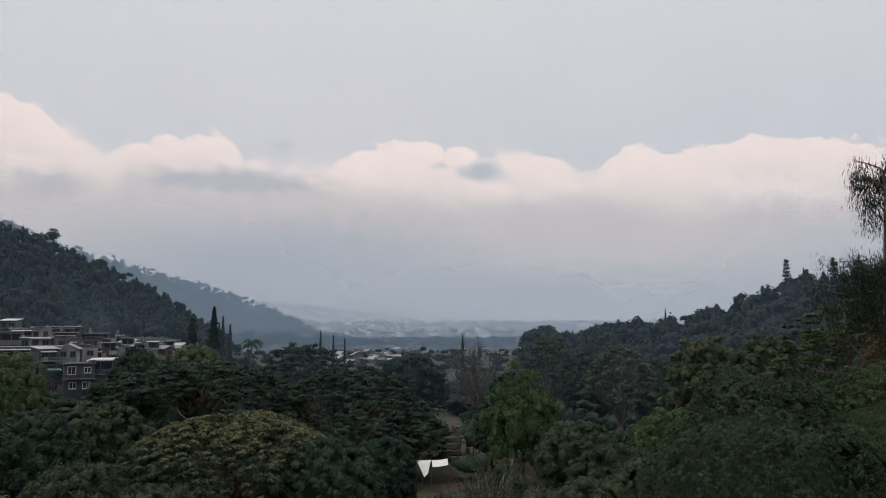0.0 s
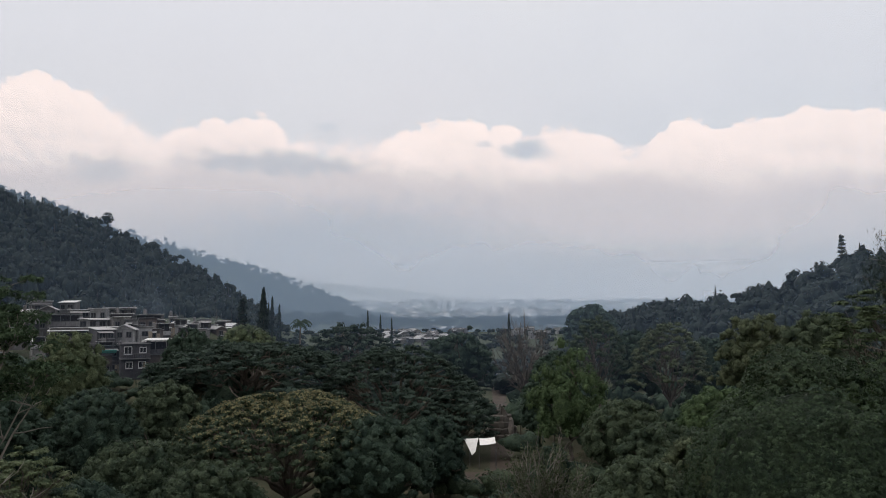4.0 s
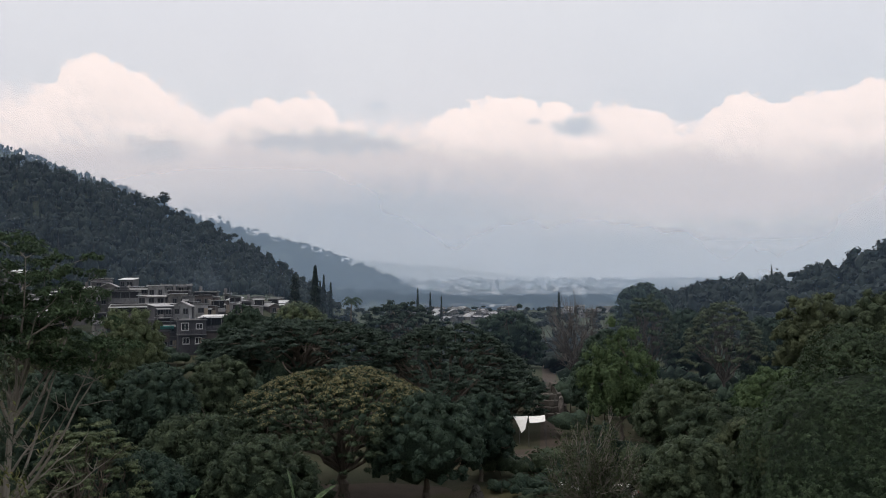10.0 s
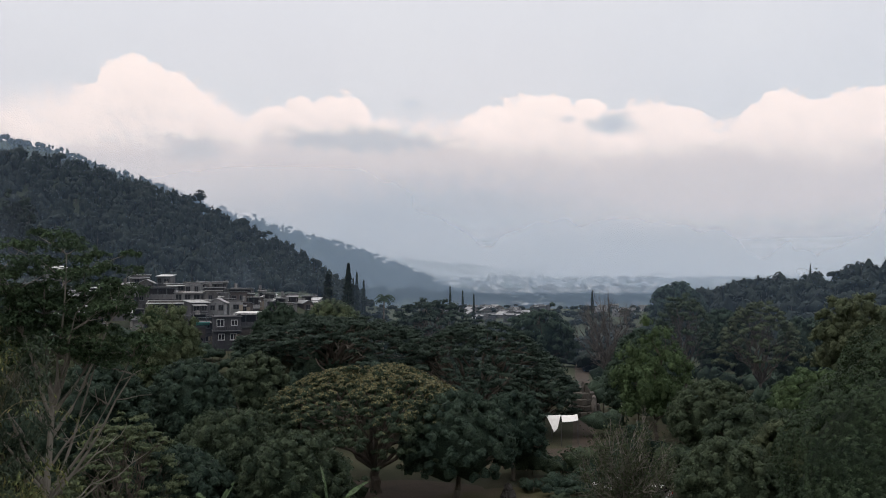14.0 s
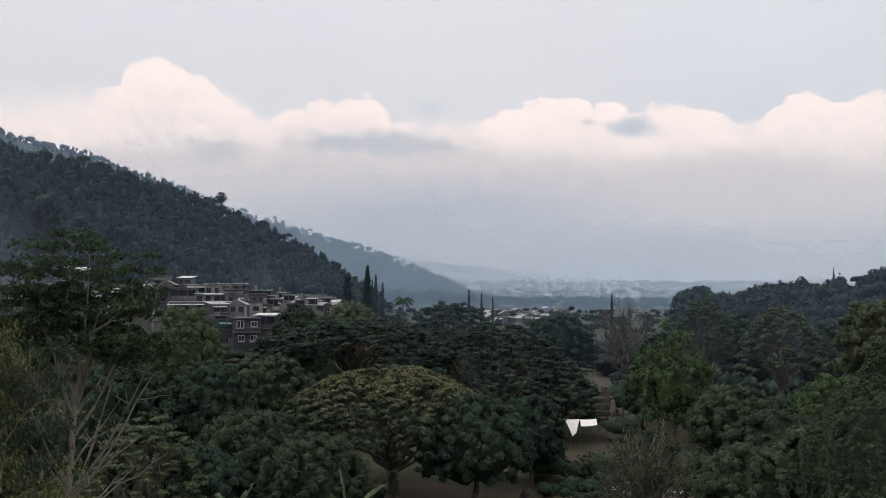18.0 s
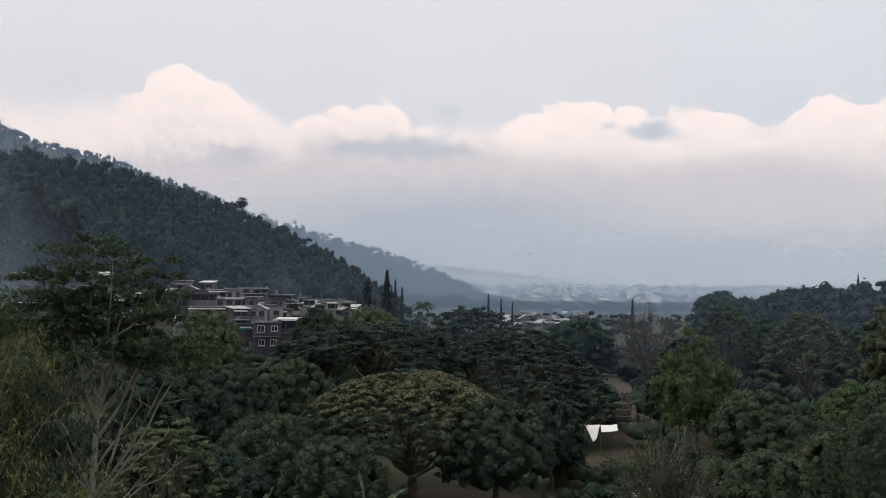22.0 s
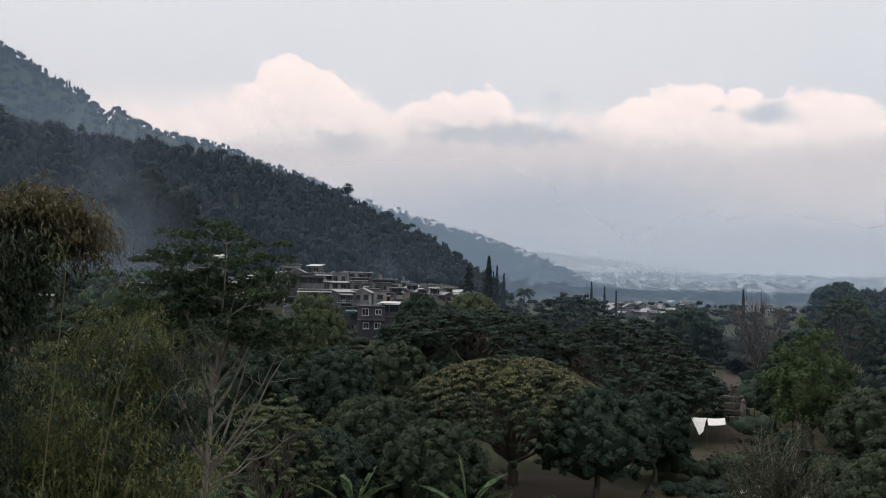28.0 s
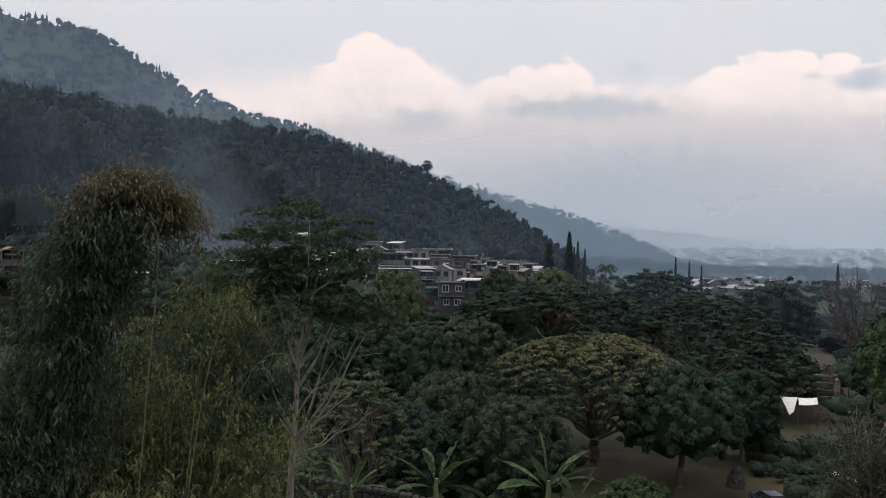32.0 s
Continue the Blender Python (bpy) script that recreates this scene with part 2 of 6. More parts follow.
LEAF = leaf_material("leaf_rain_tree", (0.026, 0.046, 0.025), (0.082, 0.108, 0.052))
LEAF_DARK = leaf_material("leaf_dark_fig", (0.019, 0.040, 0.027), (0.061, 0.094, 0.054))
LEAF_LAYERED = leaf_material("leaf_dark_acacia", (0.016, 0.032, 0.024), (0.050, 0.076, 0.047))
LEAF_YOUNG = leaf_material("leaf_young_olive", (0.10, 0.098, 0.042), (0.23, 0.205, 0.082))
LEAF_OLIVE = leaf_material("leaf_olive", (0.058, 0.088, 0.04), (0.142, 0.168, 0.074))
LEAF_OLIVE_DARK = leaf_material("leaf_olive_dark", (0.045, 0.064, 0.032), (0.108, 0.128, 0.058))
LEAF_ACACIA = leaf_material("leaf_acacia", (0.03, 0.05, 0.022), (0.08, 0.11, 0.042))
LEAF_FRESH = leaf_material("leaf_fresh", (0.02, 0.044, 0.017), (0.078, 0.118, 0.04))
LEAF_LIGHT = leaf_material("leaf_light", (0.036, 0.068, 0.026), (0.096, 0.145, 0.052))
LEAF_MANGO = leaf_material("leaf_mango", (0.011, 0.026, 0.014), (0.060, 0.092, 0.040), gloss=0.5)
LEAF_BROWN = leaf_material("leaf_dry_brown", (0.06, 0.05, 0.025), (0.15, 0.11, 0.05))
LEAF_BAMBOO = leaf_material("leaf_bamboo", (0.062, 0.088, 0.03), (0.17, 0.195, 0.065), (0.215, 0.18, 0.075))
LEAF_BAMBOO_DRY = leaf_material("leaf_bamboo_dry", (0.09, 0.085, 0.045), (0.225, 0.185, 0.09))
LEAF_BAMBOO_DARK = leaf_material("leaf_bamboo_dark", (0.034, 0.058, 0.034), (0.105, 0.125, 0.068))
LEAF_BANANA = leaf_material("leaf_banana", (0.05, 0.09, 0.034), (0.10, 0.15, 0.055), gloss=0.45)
# far leaves bluish and low in contrast: haze put into their colour
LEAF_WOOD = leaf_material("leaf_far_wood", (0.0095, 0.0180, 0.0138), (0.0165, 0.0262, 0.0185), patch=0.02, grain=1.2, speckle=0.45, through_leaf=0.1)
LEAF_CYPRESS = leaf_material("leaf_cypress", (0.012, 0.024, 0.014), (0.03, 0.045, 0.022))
BARK = stained("bark", (0.06, 0.05, 0.042), (0.12, 0.105, 0.088), 1.5, 9.0, 0.9, 0.05, (0.05, 0.045, 0.04), stretch=(1, 1, 0.3))
BARK_PALE = stained("bark_pale", (0.13, 0.12, 0.105), (0.22, 0.205, 0.18), 1.2, 8.0, 0.85, 0.02, (0.2, 0.18, 0.15), stretch=(1, 1, 0.3))
TWIG = stained("twig_grey", (0.11, 0.10, 0.09), (0.19, 0.175, 0.155), 1.5, 9.0, 0.9, 0.02)
CULM = stained("bamboo_culm", (0.085, 0.08, 0.045), (0.15, 0.135, 0.075), 1.2, 6.0, 0.6, 0.01, (0.16, 0.14, 0.08))


# ---- mesh helpers ----
def link_mesh(name, verts, faces, mat, parent=None, label=""):
    me = bpy.data.meshes.new(name)
    me.from_pydata([tuple(v) for v in verts], [], faces)
    me.materials.append(mat)
    ob = new(name, me)
    if parent is not None:
        ob.parent = parent
    if label:
        ob["label"] = label
    return ob


def quads(name, v, mat, parent=None, label=""):
    """One mesh of loose four-cornered leaves; v has the shape (n, 4, 3)."""
    n = len(v)
    me = bpy.data.meshes.new(name)
    me.vertices.add(n * 4)
    me.vertices.foreach_set("co", v.astype(np.float32).ravel())
    me.loops.add(n * 4)
    me.loops.foreach_set("vertex_index", np.arange(n * 4, dtype=np.int32))
    me.polygons.add(n)
    me.polygons.foreach_set("loop_start", np.arange(0, n * 4, 4, dtype=np.int32))
    me.update(calc_edges=True)
    me.materials.append(mat)
    ob = new(name, me)
    if parent is not None:
        ob.parent = parent
    if label:
        ob["label"] = label
    return ob


def unit(v):
    return v / np.maximum(np.linalg.norm(v, axis=-1, keepdims=True), 1e-9)


def leaves(c, out, size, aspect=0.5, flat=0.5, droop=0.0, axis=None, rng=RNG, loose=0.3):
    """Leaf blades round the places c, facing out and up; each a folded rhomb."""
    n = len(c)
    nor = unit(out * 0.9 + np.array([0, 0, flat * 0.6]) + rng.normal(size=(n, 3)) * loose)
    a = rng.normal(size=(n, 3)) if axis is None else axis + rng.normal(size=(n, 3)) * 0.35
    a = a + np.array([0, 0, -droop])
    a = unit(a - nor * np.sum(a * nor, 1, keepdims=True))
    s = np.cross(nor, a)
    L = (np.asarray(size) * rng.uniform(0.65, 1.3, n))[:, None]
    fold = nor * L * 0.12
    return np.stack([c - a * L * 0.5, c + s * L * aspect * 0.5 + fold, c + a * L * 0.5 - fold, c - s * L * aspect * 0.5 + fold], 1)


def lobe_points(centre, radii, n, rng, low=-0.35, thick=0.3, tuft=0.0, per=9):
    """Places and outward ways on the skin of a clump of foliage; with tuft, gathered into small tufts of that radius."""
    k = max(1, n // per) if tuft else n
    d = unit(rng.normal(size=(int(k * 2.2) + 8, 3)))
    d = d[d[:, 2] > low][:k]
    lump = 1 + 0.16 * np.sin(d[:, 0] * 7 + centre[0] * 3) * np.sin(d[:, 1] * 6 + centre[1] * 2) + 0.1 * np.sin(d[:, 2] * 9 + centre[2])
    rad = lump * (1 - thick * rng.random(len(d)) ** 2)
    p, o = np.array(centre) + d * np.array(radii) * rad[:, None], unit(d / np.array(radii))
    if tuft:
        p, o = np.repeat(p, per, 0), np.repeat(o, per, 0)
        off = unit(rng.normal(size=p.shape) + o * 0.8 + np.array([0, 0, 0.25]))
        p = p + off * tuft * rng.uniform(0.5, 1.1, (len(p), 1))
        o = unit(off * 0.8 + o * 0.35)
    return p, o


class Foliage:
    """Gathers tufts of leaves and the shaded cores of clumps into one mesh."""

    def __init__(self, rng):
        self.rng, self.v, self.f, self.k = rng, [], [], 0

    def tufts(self, c, axis, r, leaves_=4, width=0.5, droop=0.3):
        """Rosettes of leaf blades that share their middle."""
        n, rng = len(c), self.rng
        axis = unit(axis)
        u = unit(np.cross(axis, rng.normal(size=(n, 3))))
        w = np.cross(axis, u)
        rr = (r * rng.uniform(0.7, 1.25, n))[:, None]
        verts = [c + axis * rr * 0.12]
        for j in range(leaves_):
            ph = 2 * np.pi * j / leaves_ + rng.normal(size=(n, 1)) * 0.25
            d, s = u * np.cos(ph) + w * np.sin(ph), -u * np.sin(ph) + w * np.cos(ph)
            L = rr * rng.uniform(0.75, 1.2, (n, 1))
            verts += [c + d * L * 0.6 + s * L * width - axis * L * droop * 0.2, c + d * L - axis * L * droop, c + d * L * 0.6 - s * L * width - axis * L * droop * 0.2]
        m = 1 + 3 * leaves_
        self.v.append(np.stack(verts, 1).reshape(-1, 3))
        base = self.k + np.arange(n)[:, None] * m
        q = np.array([[0, 1 + 3 * j, 2 + 3 * j, 3 + 3 * j] for j in range(leaves_)])
        self.f.append((base[:, :, None] + q[None]).reshape(-1, 4))
        self.k += n * m

    def core(self, c, radii, seg=6, rings=3, low=0.55, rough=0.2):
        """A rough closed lump of inner foliage."""
        rng = self.rng
        th = np.linspace(0.12, np.pi * (0.5 + low * 0.45), rings)
        ph = np.linspace(0, 2 * np.pi, seg, endpoint=False) + rng.random() * 6
        T, P = np.meshgrid(th, ph, indexing="ij")
        k = 1 + rng.normal(size=T.shape) * rough
        v = np.stack([np.sin(T) * np.cos(P) * k * radii[0], np.sin(T) * np.sin(P) * k * radii[1], np.cos(T) * k * radii[2]], -1).reshape(-1, 3) + np.array(c)
        self.v.append(v)
        f = [(i * seg + j, (i + 1) * seg + j, (i + 1) * seg + (j + 1) % seg, i * seg + (j + 1) % seg) for i in range(rings - 1) for j in range(seg)]
        f += [(0, 2 * j + 1, 2 * j + 2, min(2 * j + 3, seg - 1)) for j in range((seg - 2) // 2)]
        self.f.append(np.array([q for q in f if len(set(q)) == 4]) + self.k)
        self.k += len(v)

    def lobe(self, c, radii, r, cover=1.3, low=-0.45, leaves_=4, width=0.5, droop=0.3, up=0.3, thick=0.25, core=0.8, other=None, share=None):
        """A clump: a core with tufts over its skin."""
        area = 4 * np.pi * ((radii[0] * radii[1]) ** 1.6 / 3 + 2 * (radii[0] * radii[2]) ** 1.6 / 3) ** (1 / 1.6) * (1 - low) / 2
        n = max(5, int(cover * area / (np.pi * r * r)))
        p, o = lobe_points(c, radii, n, self.rng, low, thick)
        ax = o * 0.9 + np.array([0, 0, up]) + self.rng.normal(size=o.shape) * 0.34
        if other is not None:
            sel = (o[:, 2] > 0.1) & (self.rng.random(len(o)) < share(p[:, 2]))
            other.tufts(p[sel], ax[sel], r, leaves_, width, droop)
            p, ax = p[~sel], ax[~sel]
        self.tufts(p, ax, r, leaves_, width, droop)
        if core:
            self.core(c, [q * core for q in radii])

    def build(self, name, mat, parent=None, label=""):
        v, f = np.concatenate(self.v), np.concatenate(self.f)
        me = bpy.data.meshes.new(name)
        me.vertices.add(len(v))
        me.vertices.foreach_set("co", v.astype(np.float32).ravel())
        me.loops.add(f.size)
        me.loops.foreach_set("vertex_index", f.astype(np.int32).ravel())
        me.polygons.add(len(f))
        me.polygons.foreach_set("loop_start", np.arange(0, f.size, 4, dtype=np.int32))
        me.update(calc_edges=True)
        me.materials.append(mat)
        ob = new(name, me)
        if parent is not None:
            ob.parent = parent
        if label:
            ob["label"] = label
        return ob


def tube(points, radii, sides=7):
    """Verts and faces of a tapering limb."""
    p = np.array(points, float)
    t = unit(np.gradient(p, axis=0))
    ref = np.where(np.abs(t[:, 2:3]) > 0.9, np.array([[1.0, 0, 0]]), np.array([[0, 0, 1.0]]))
    u = unit(np.cross(t, ref))
    w = np.cross(t, u)
    ang = np.linspace(0, 2 * np.pi, sides, endpoint=False)
    v = (p[:, None] + (u[:, None] * np.cos(ang)[None, :, None] + w[:, None] * np.sin(ang)[None, :, None]) * np.array(radii)[:, None, None]).reshape(-1, 3)
    f = [(i * sides + j, i * sides + (j + 1) % sides, (i + 1) * sides + (j + 1) % sides, (i + 1) * sides + j) for i in range(len(p) - 1) for j in range(sides)]
    f.append(tuple(range(sides))[::-1])
    f.append(tuple((len(p) - 1) * sides + j for j in range(sides)))
    return v, f


def join(pieces):
    vs, fs, k = [], [], 0
    for v, f in pieces:
        vs.append(v)
        fs += [tuple(i + k for i in q) for q in f]
        k += len(v)
    return np.concatenate(vs), fs


def bend(a, b, rng, wob=0.08, n=6, sag=0.0):
    a, b = np.array(a, float), np.array(b, float)
    t = np.linspace(0, 1, n)[:, None]
    p = a + (b - a) * t
    L = np.linalg.norm(b - a)
    p[1:-1] += rng.normal(size=(n - 2, 3)) * wob * L * 0.4
    p[:, 2] += (np.sin(t[:, 0] * np.pi)) * sag * L
    return p


def box(cx, cy, cz, sx, sy, sz, bevel=0.0):
    """A box by its centre and sizes, with its edges taken off."""
    hx, hy, hz = sx / 2, sy / 2, sz / 2
    c = min(bevel, hx * 0.4, hy * 0.4, hz * 0.4)
    if c <= 0:
        v = [(cx + i * hx, cy + j * hy, cz + k * hz) for k in (-1, 1) for i, j in ((-1, -1), (1, -1), (1, 1), (-1, 1))]
        return np.array(v), [(3, 2, 1, 0), (4, 5, 6, 7), (0, 1, 5, 4), (1, 2, 6, 5), (2, 3, 7, 6), (3, 0, 4, 7)]
    ring = lambda ix, iy, z: [(cx + a, cy + b, z) for a, b in ((-ix + c, -iy), (ix - c, -iy), (ix, -iy + c), (ix, iy - c), (ix - c, iy), (-ix + c, iy), (-ix, iy - c), (-ix, -iy + c))]
    v = ring(hx - c, hy - c, cz - hz) + ring(hx, hy, cz - hz + c) + ring(hx, hy, cz + hz - c) + ring(hx - c, hy - c, cz + hz)
    f = [tuple(range(8))[::-1], tuple(range(24, 32))]
    f += [(r * 8 + j, r * 8 + (j + 1) % 8, r * 8 + 8 + (j + 1) % 8, r * 8 + 8 + j) for r in range(3) for j in range(8)]
    return np.array(v), f


def at(az, d):
    return d * math.sin(radians(az)), d * math.cos(radians(az))


def ease(a, b, x):
    t = np.clip((np.asarray(x, float) - a) / (b - a), 0, 1)
    return t * t * (3 - 2 * t)


# ---- the ground: one sheet, park, village slope, valley and hills ----
# each hill: azimuth, distance of its crest, height of its crest over the eye's level in degrees
HILL_A = [(-75, 330, 11.4), (-58, 360, 9.8), (-50, 400, 8.9), (-44, 440, 8.5), (-38, 490, 7.75), (-33, 530, 7.0), (-29, 560, 5.9), (-24.5, 610, 4.3), (-21, 650, 2.75), (-16.8, 690, 0.1), (-13, 720, -2.3)]
HILL_B = [(-80, 900, 15.9), (-58, 950, 14.8), (-54, 960, 14.2), (-51, 970, 13.9), (-47.8, 980, 13.1), (-44.2, 1000, 11.3), (-43.0, 1050, 10.5), (-41.8, 1280, 10.7), (-38.9, 1290, 9.3), (-35.9, 1300, 8.75), (-32.6, 1300, 7.75), (-28.9, 1300, 6.65), (-26, 1300, 5.4), (-22, 1300, 2.4), (-18, 1300, -0.7)]
HILL_C = [(-45, 1800, 7.3), (-30, 1850, 6.1), (-23.2, 1900, 4.5), (-19, 1930, 3.5), (-15.5, 1950, 2.5), (-12, 1980, 1.2), (-9.6, 2000, 0.0), (-8.2, 2000, -0.7), (-6, 2000, -1.4)]
HILL_D = [(6, 520, -2.4), (9, 500, -1.2), (12, 480, -0.6), (16.5, 450, -0.3), (19.8, 420, 0.3), (23.4, 400, 1.9), (26.4, 390, 2.3), (30, 380, 2.7), (45, 380, 4.7), (75, 380, 4.7)]
HILL_E = [(-60, 4500, 3.0), (-25, 4500, 2.8), (-13.4, 4500, 2.1), (-7.4, 4500, 1.6), (-3.5, 4500, 1.15), (-1, 4500, 0.9), (2.6, 4500, 0.65), (6.3, 4500, 0.4), (14, 4500, 0.2), (40, 4500, 0.3), (75, 4500, 0.3)]


def hill(az, r, rows, foot, fade):
    a, d, e = (np.array(c, float) for c in zip(*rows))
    dist, el = np.interp(az, a, d), np.interp(az, a, e)
    inside = ease(a[0] - fade, a[0], az) * (1 - ease(a[-1], a[-1] + fade, az))
    top = (EYE + dist * np.tan(np.radians(el))) * inside
    front = np.clip((r / dist - foot) / (1 - foot), 0, 1)
    shape = front ** 1.15 * (1 - 0.55 * ease(1.0, 1.7, r / dist))
    return top * np.where(r < dist, shape, 1 - 0.55 * ease(1.0, 1.7, r / dist))


def height(az, r):
    az, r = np.asarray(az, float), np.asarray(r, float)
    z = 8.0 * (1 - ease(44, 58, r))
    z = z + 7.0 * ease(14, 21, az) * ease(40, 60, r) * (1 - ease(120, 190, r))
    v = ease(13.5, 19.5, -az)
    z = z + v * (10 * ease(95, 150, r) + 9 * ease(150, 235, r)) + 4 * ease(31, 37, -az) * ease(95, 150, r)
    z = z - (1 - v) * 5 * ease(230, 900, r) + 62 * ease(1900, 3600, r)
    for rows, foot, fade in ((HILL_A, 0.5, 10), (HILL_B, 0.55, 15), (HILL_C, 0.7, 15), (HILL_D, 0.42, 12), (HILL_E, 0.952, 40)):
        z = np.maximum(z, hill(az, r, rows, foot, fade))
    x, y = r * np.sin(np.radians(az)), r * np.cos(np.radians(az))
    rough = np.sin(x * 0.021 + 1.3) * np.sin(y * 0.017) + 0.6 * np.sin(x * 0.05) * np.sin(y * 0.043 + 0.7)
    return z + rough * np.clip(z - 22, 0, 200) * 0.03


def ground_at(x, y):
    return float(height(math.degrees(math.atan2(x, y)), math.hypot(x, y)))


m, n, out = material("ground")
co = n.add("ShaderNodeTexCoord")
g1, g2, g3 = n.noise(co.outputs["Object"], 0.03, 5.0), n.noise(co.outputs["Object"], 0.35, 5.0), n.noise(co.outputs["Object"], 4.0, 5.0, 0.7)
col = n.mix(n.span(g2, 0.35, 0.68), (0.024, 0.03, 0.014), (0.045, 0.04, 0.024))
col = n.mix(n.span(g1, 0.4, 0.65, 0.0, 0.6), col, (0.035, 0.045, 0.022))
col = n.mix(n.span(g3, 0.4, 0.75, 0.0, 0.5), col, (0.06, 0.052, 0.034))
sp = n.add("ShaderNodeSeparateXYZ")
n.link(co.outputs["Object"], sp.inputs[0])
away = n.math("SQRT", n.math("ADD", n.math("POWER", sp.outputs[0], 2.0), n.math("POWER", sp.outputs[1], 2.0)))
col = n.mix(n.span(away, 150.0, 260.0), col, n.mix(g2, (0.018, 0.028, 0.013), (0.035, 0.045, 0.022)))
bsdf(n, out, col, 0.95, bump=g3, bump_size=0.05)
GROUND = m
azs = np.concatenate([np.arange(-180, -72, 4.0), np.arange(-72, 48, 0.75), np.arange(48, 180, 4.0)])
rad = np.concatenate([[0.0], np.concatenate([np.geomspace(4, 240, 60), np.geomspace(246, 4900, 190)])])
A, R = np.meshgrid(azs, rad[1:])
Z = height(A, R)
gv = np.concatenate([[[0, 0, 8.0]], np.stack([R * np.sin(np.radians(A)), R * np.cos(np.radians(A)), Z], -1).reshape(-1, 3)])
na, nr = len(azs), len(rad) - 1
gf = [(0, 1 + (j + 1) % na, 1 + j) for j in range(na)]
gf += [(1 + i * na + j, 1 + i * na + (j + 1) % na, 1 + (i + 1) * na + (j + 1) % na, 1 + (i + 1) * na + j) for i in range(nr - 1) for j in range(na)]
ground = link_mesh("ground", gv, gf, GROUND)
ground.data.polygons.foreach_set("use_smooth", [True] * len(ground.data.polygons))
tagged(ground, "dark grassy park ground rising into wooded hills", "ground", kind="structure")


# ---- air: thin added sheets whose blue tint paints the haze of distance ----
def mist(radius, amount, top, tint):
    m, n, out = material("mist")
    co, sp = n.add("ShaderNodeTexCoord"), n.add("ShaderNodeSeparateXYZ")
    n.link(co.outputs["Object"], sp.inputs[0])
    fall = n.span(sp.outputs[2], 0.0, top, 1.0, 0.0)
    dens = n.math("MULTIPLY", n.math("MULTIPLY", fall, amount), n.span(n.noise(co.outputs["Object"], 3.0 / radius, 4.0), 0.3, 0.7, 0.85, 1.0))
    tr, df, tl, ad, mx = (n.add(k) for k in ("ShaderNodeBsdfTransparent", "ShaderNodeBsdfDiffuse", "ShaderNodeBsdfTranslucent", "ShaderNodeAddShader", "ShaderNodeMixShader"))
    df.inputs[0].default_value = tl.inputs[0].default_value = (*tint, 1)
    n.t.links.new(df.outputs[0], ad.inputs[0])
    n.t.links.new(tl.outputs[0], ad.inputs[1])
    n.link(dens, mx.inputs[0])
    n.t.links.new(tr.outputs[0], mx.inputs[1])
    n.t.links.new(ad.outputs[0], mx.inputs[2])
    n.t.links.new(mx.outputs[0], out.inputs[0])
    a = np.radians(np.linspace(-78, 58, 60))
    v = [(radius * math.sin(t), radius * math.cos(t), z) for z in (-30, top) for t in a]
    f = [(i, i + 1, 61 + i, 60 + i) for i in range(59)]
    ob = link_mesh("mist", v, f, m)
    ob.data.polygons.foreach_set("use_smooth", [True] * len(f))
    tagged(ob, "thin added sheet tinted blue-grey for the haze of distance", "mist", kind="structure")


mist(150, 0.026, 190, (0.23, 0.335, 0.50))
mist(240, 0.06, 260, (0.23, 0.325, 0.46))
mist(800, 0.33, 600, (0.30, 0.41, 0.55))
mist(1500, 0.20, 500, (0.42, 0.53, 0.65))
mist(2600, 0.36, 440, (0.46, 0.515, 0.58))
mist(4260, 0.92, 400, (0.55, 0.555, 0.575))


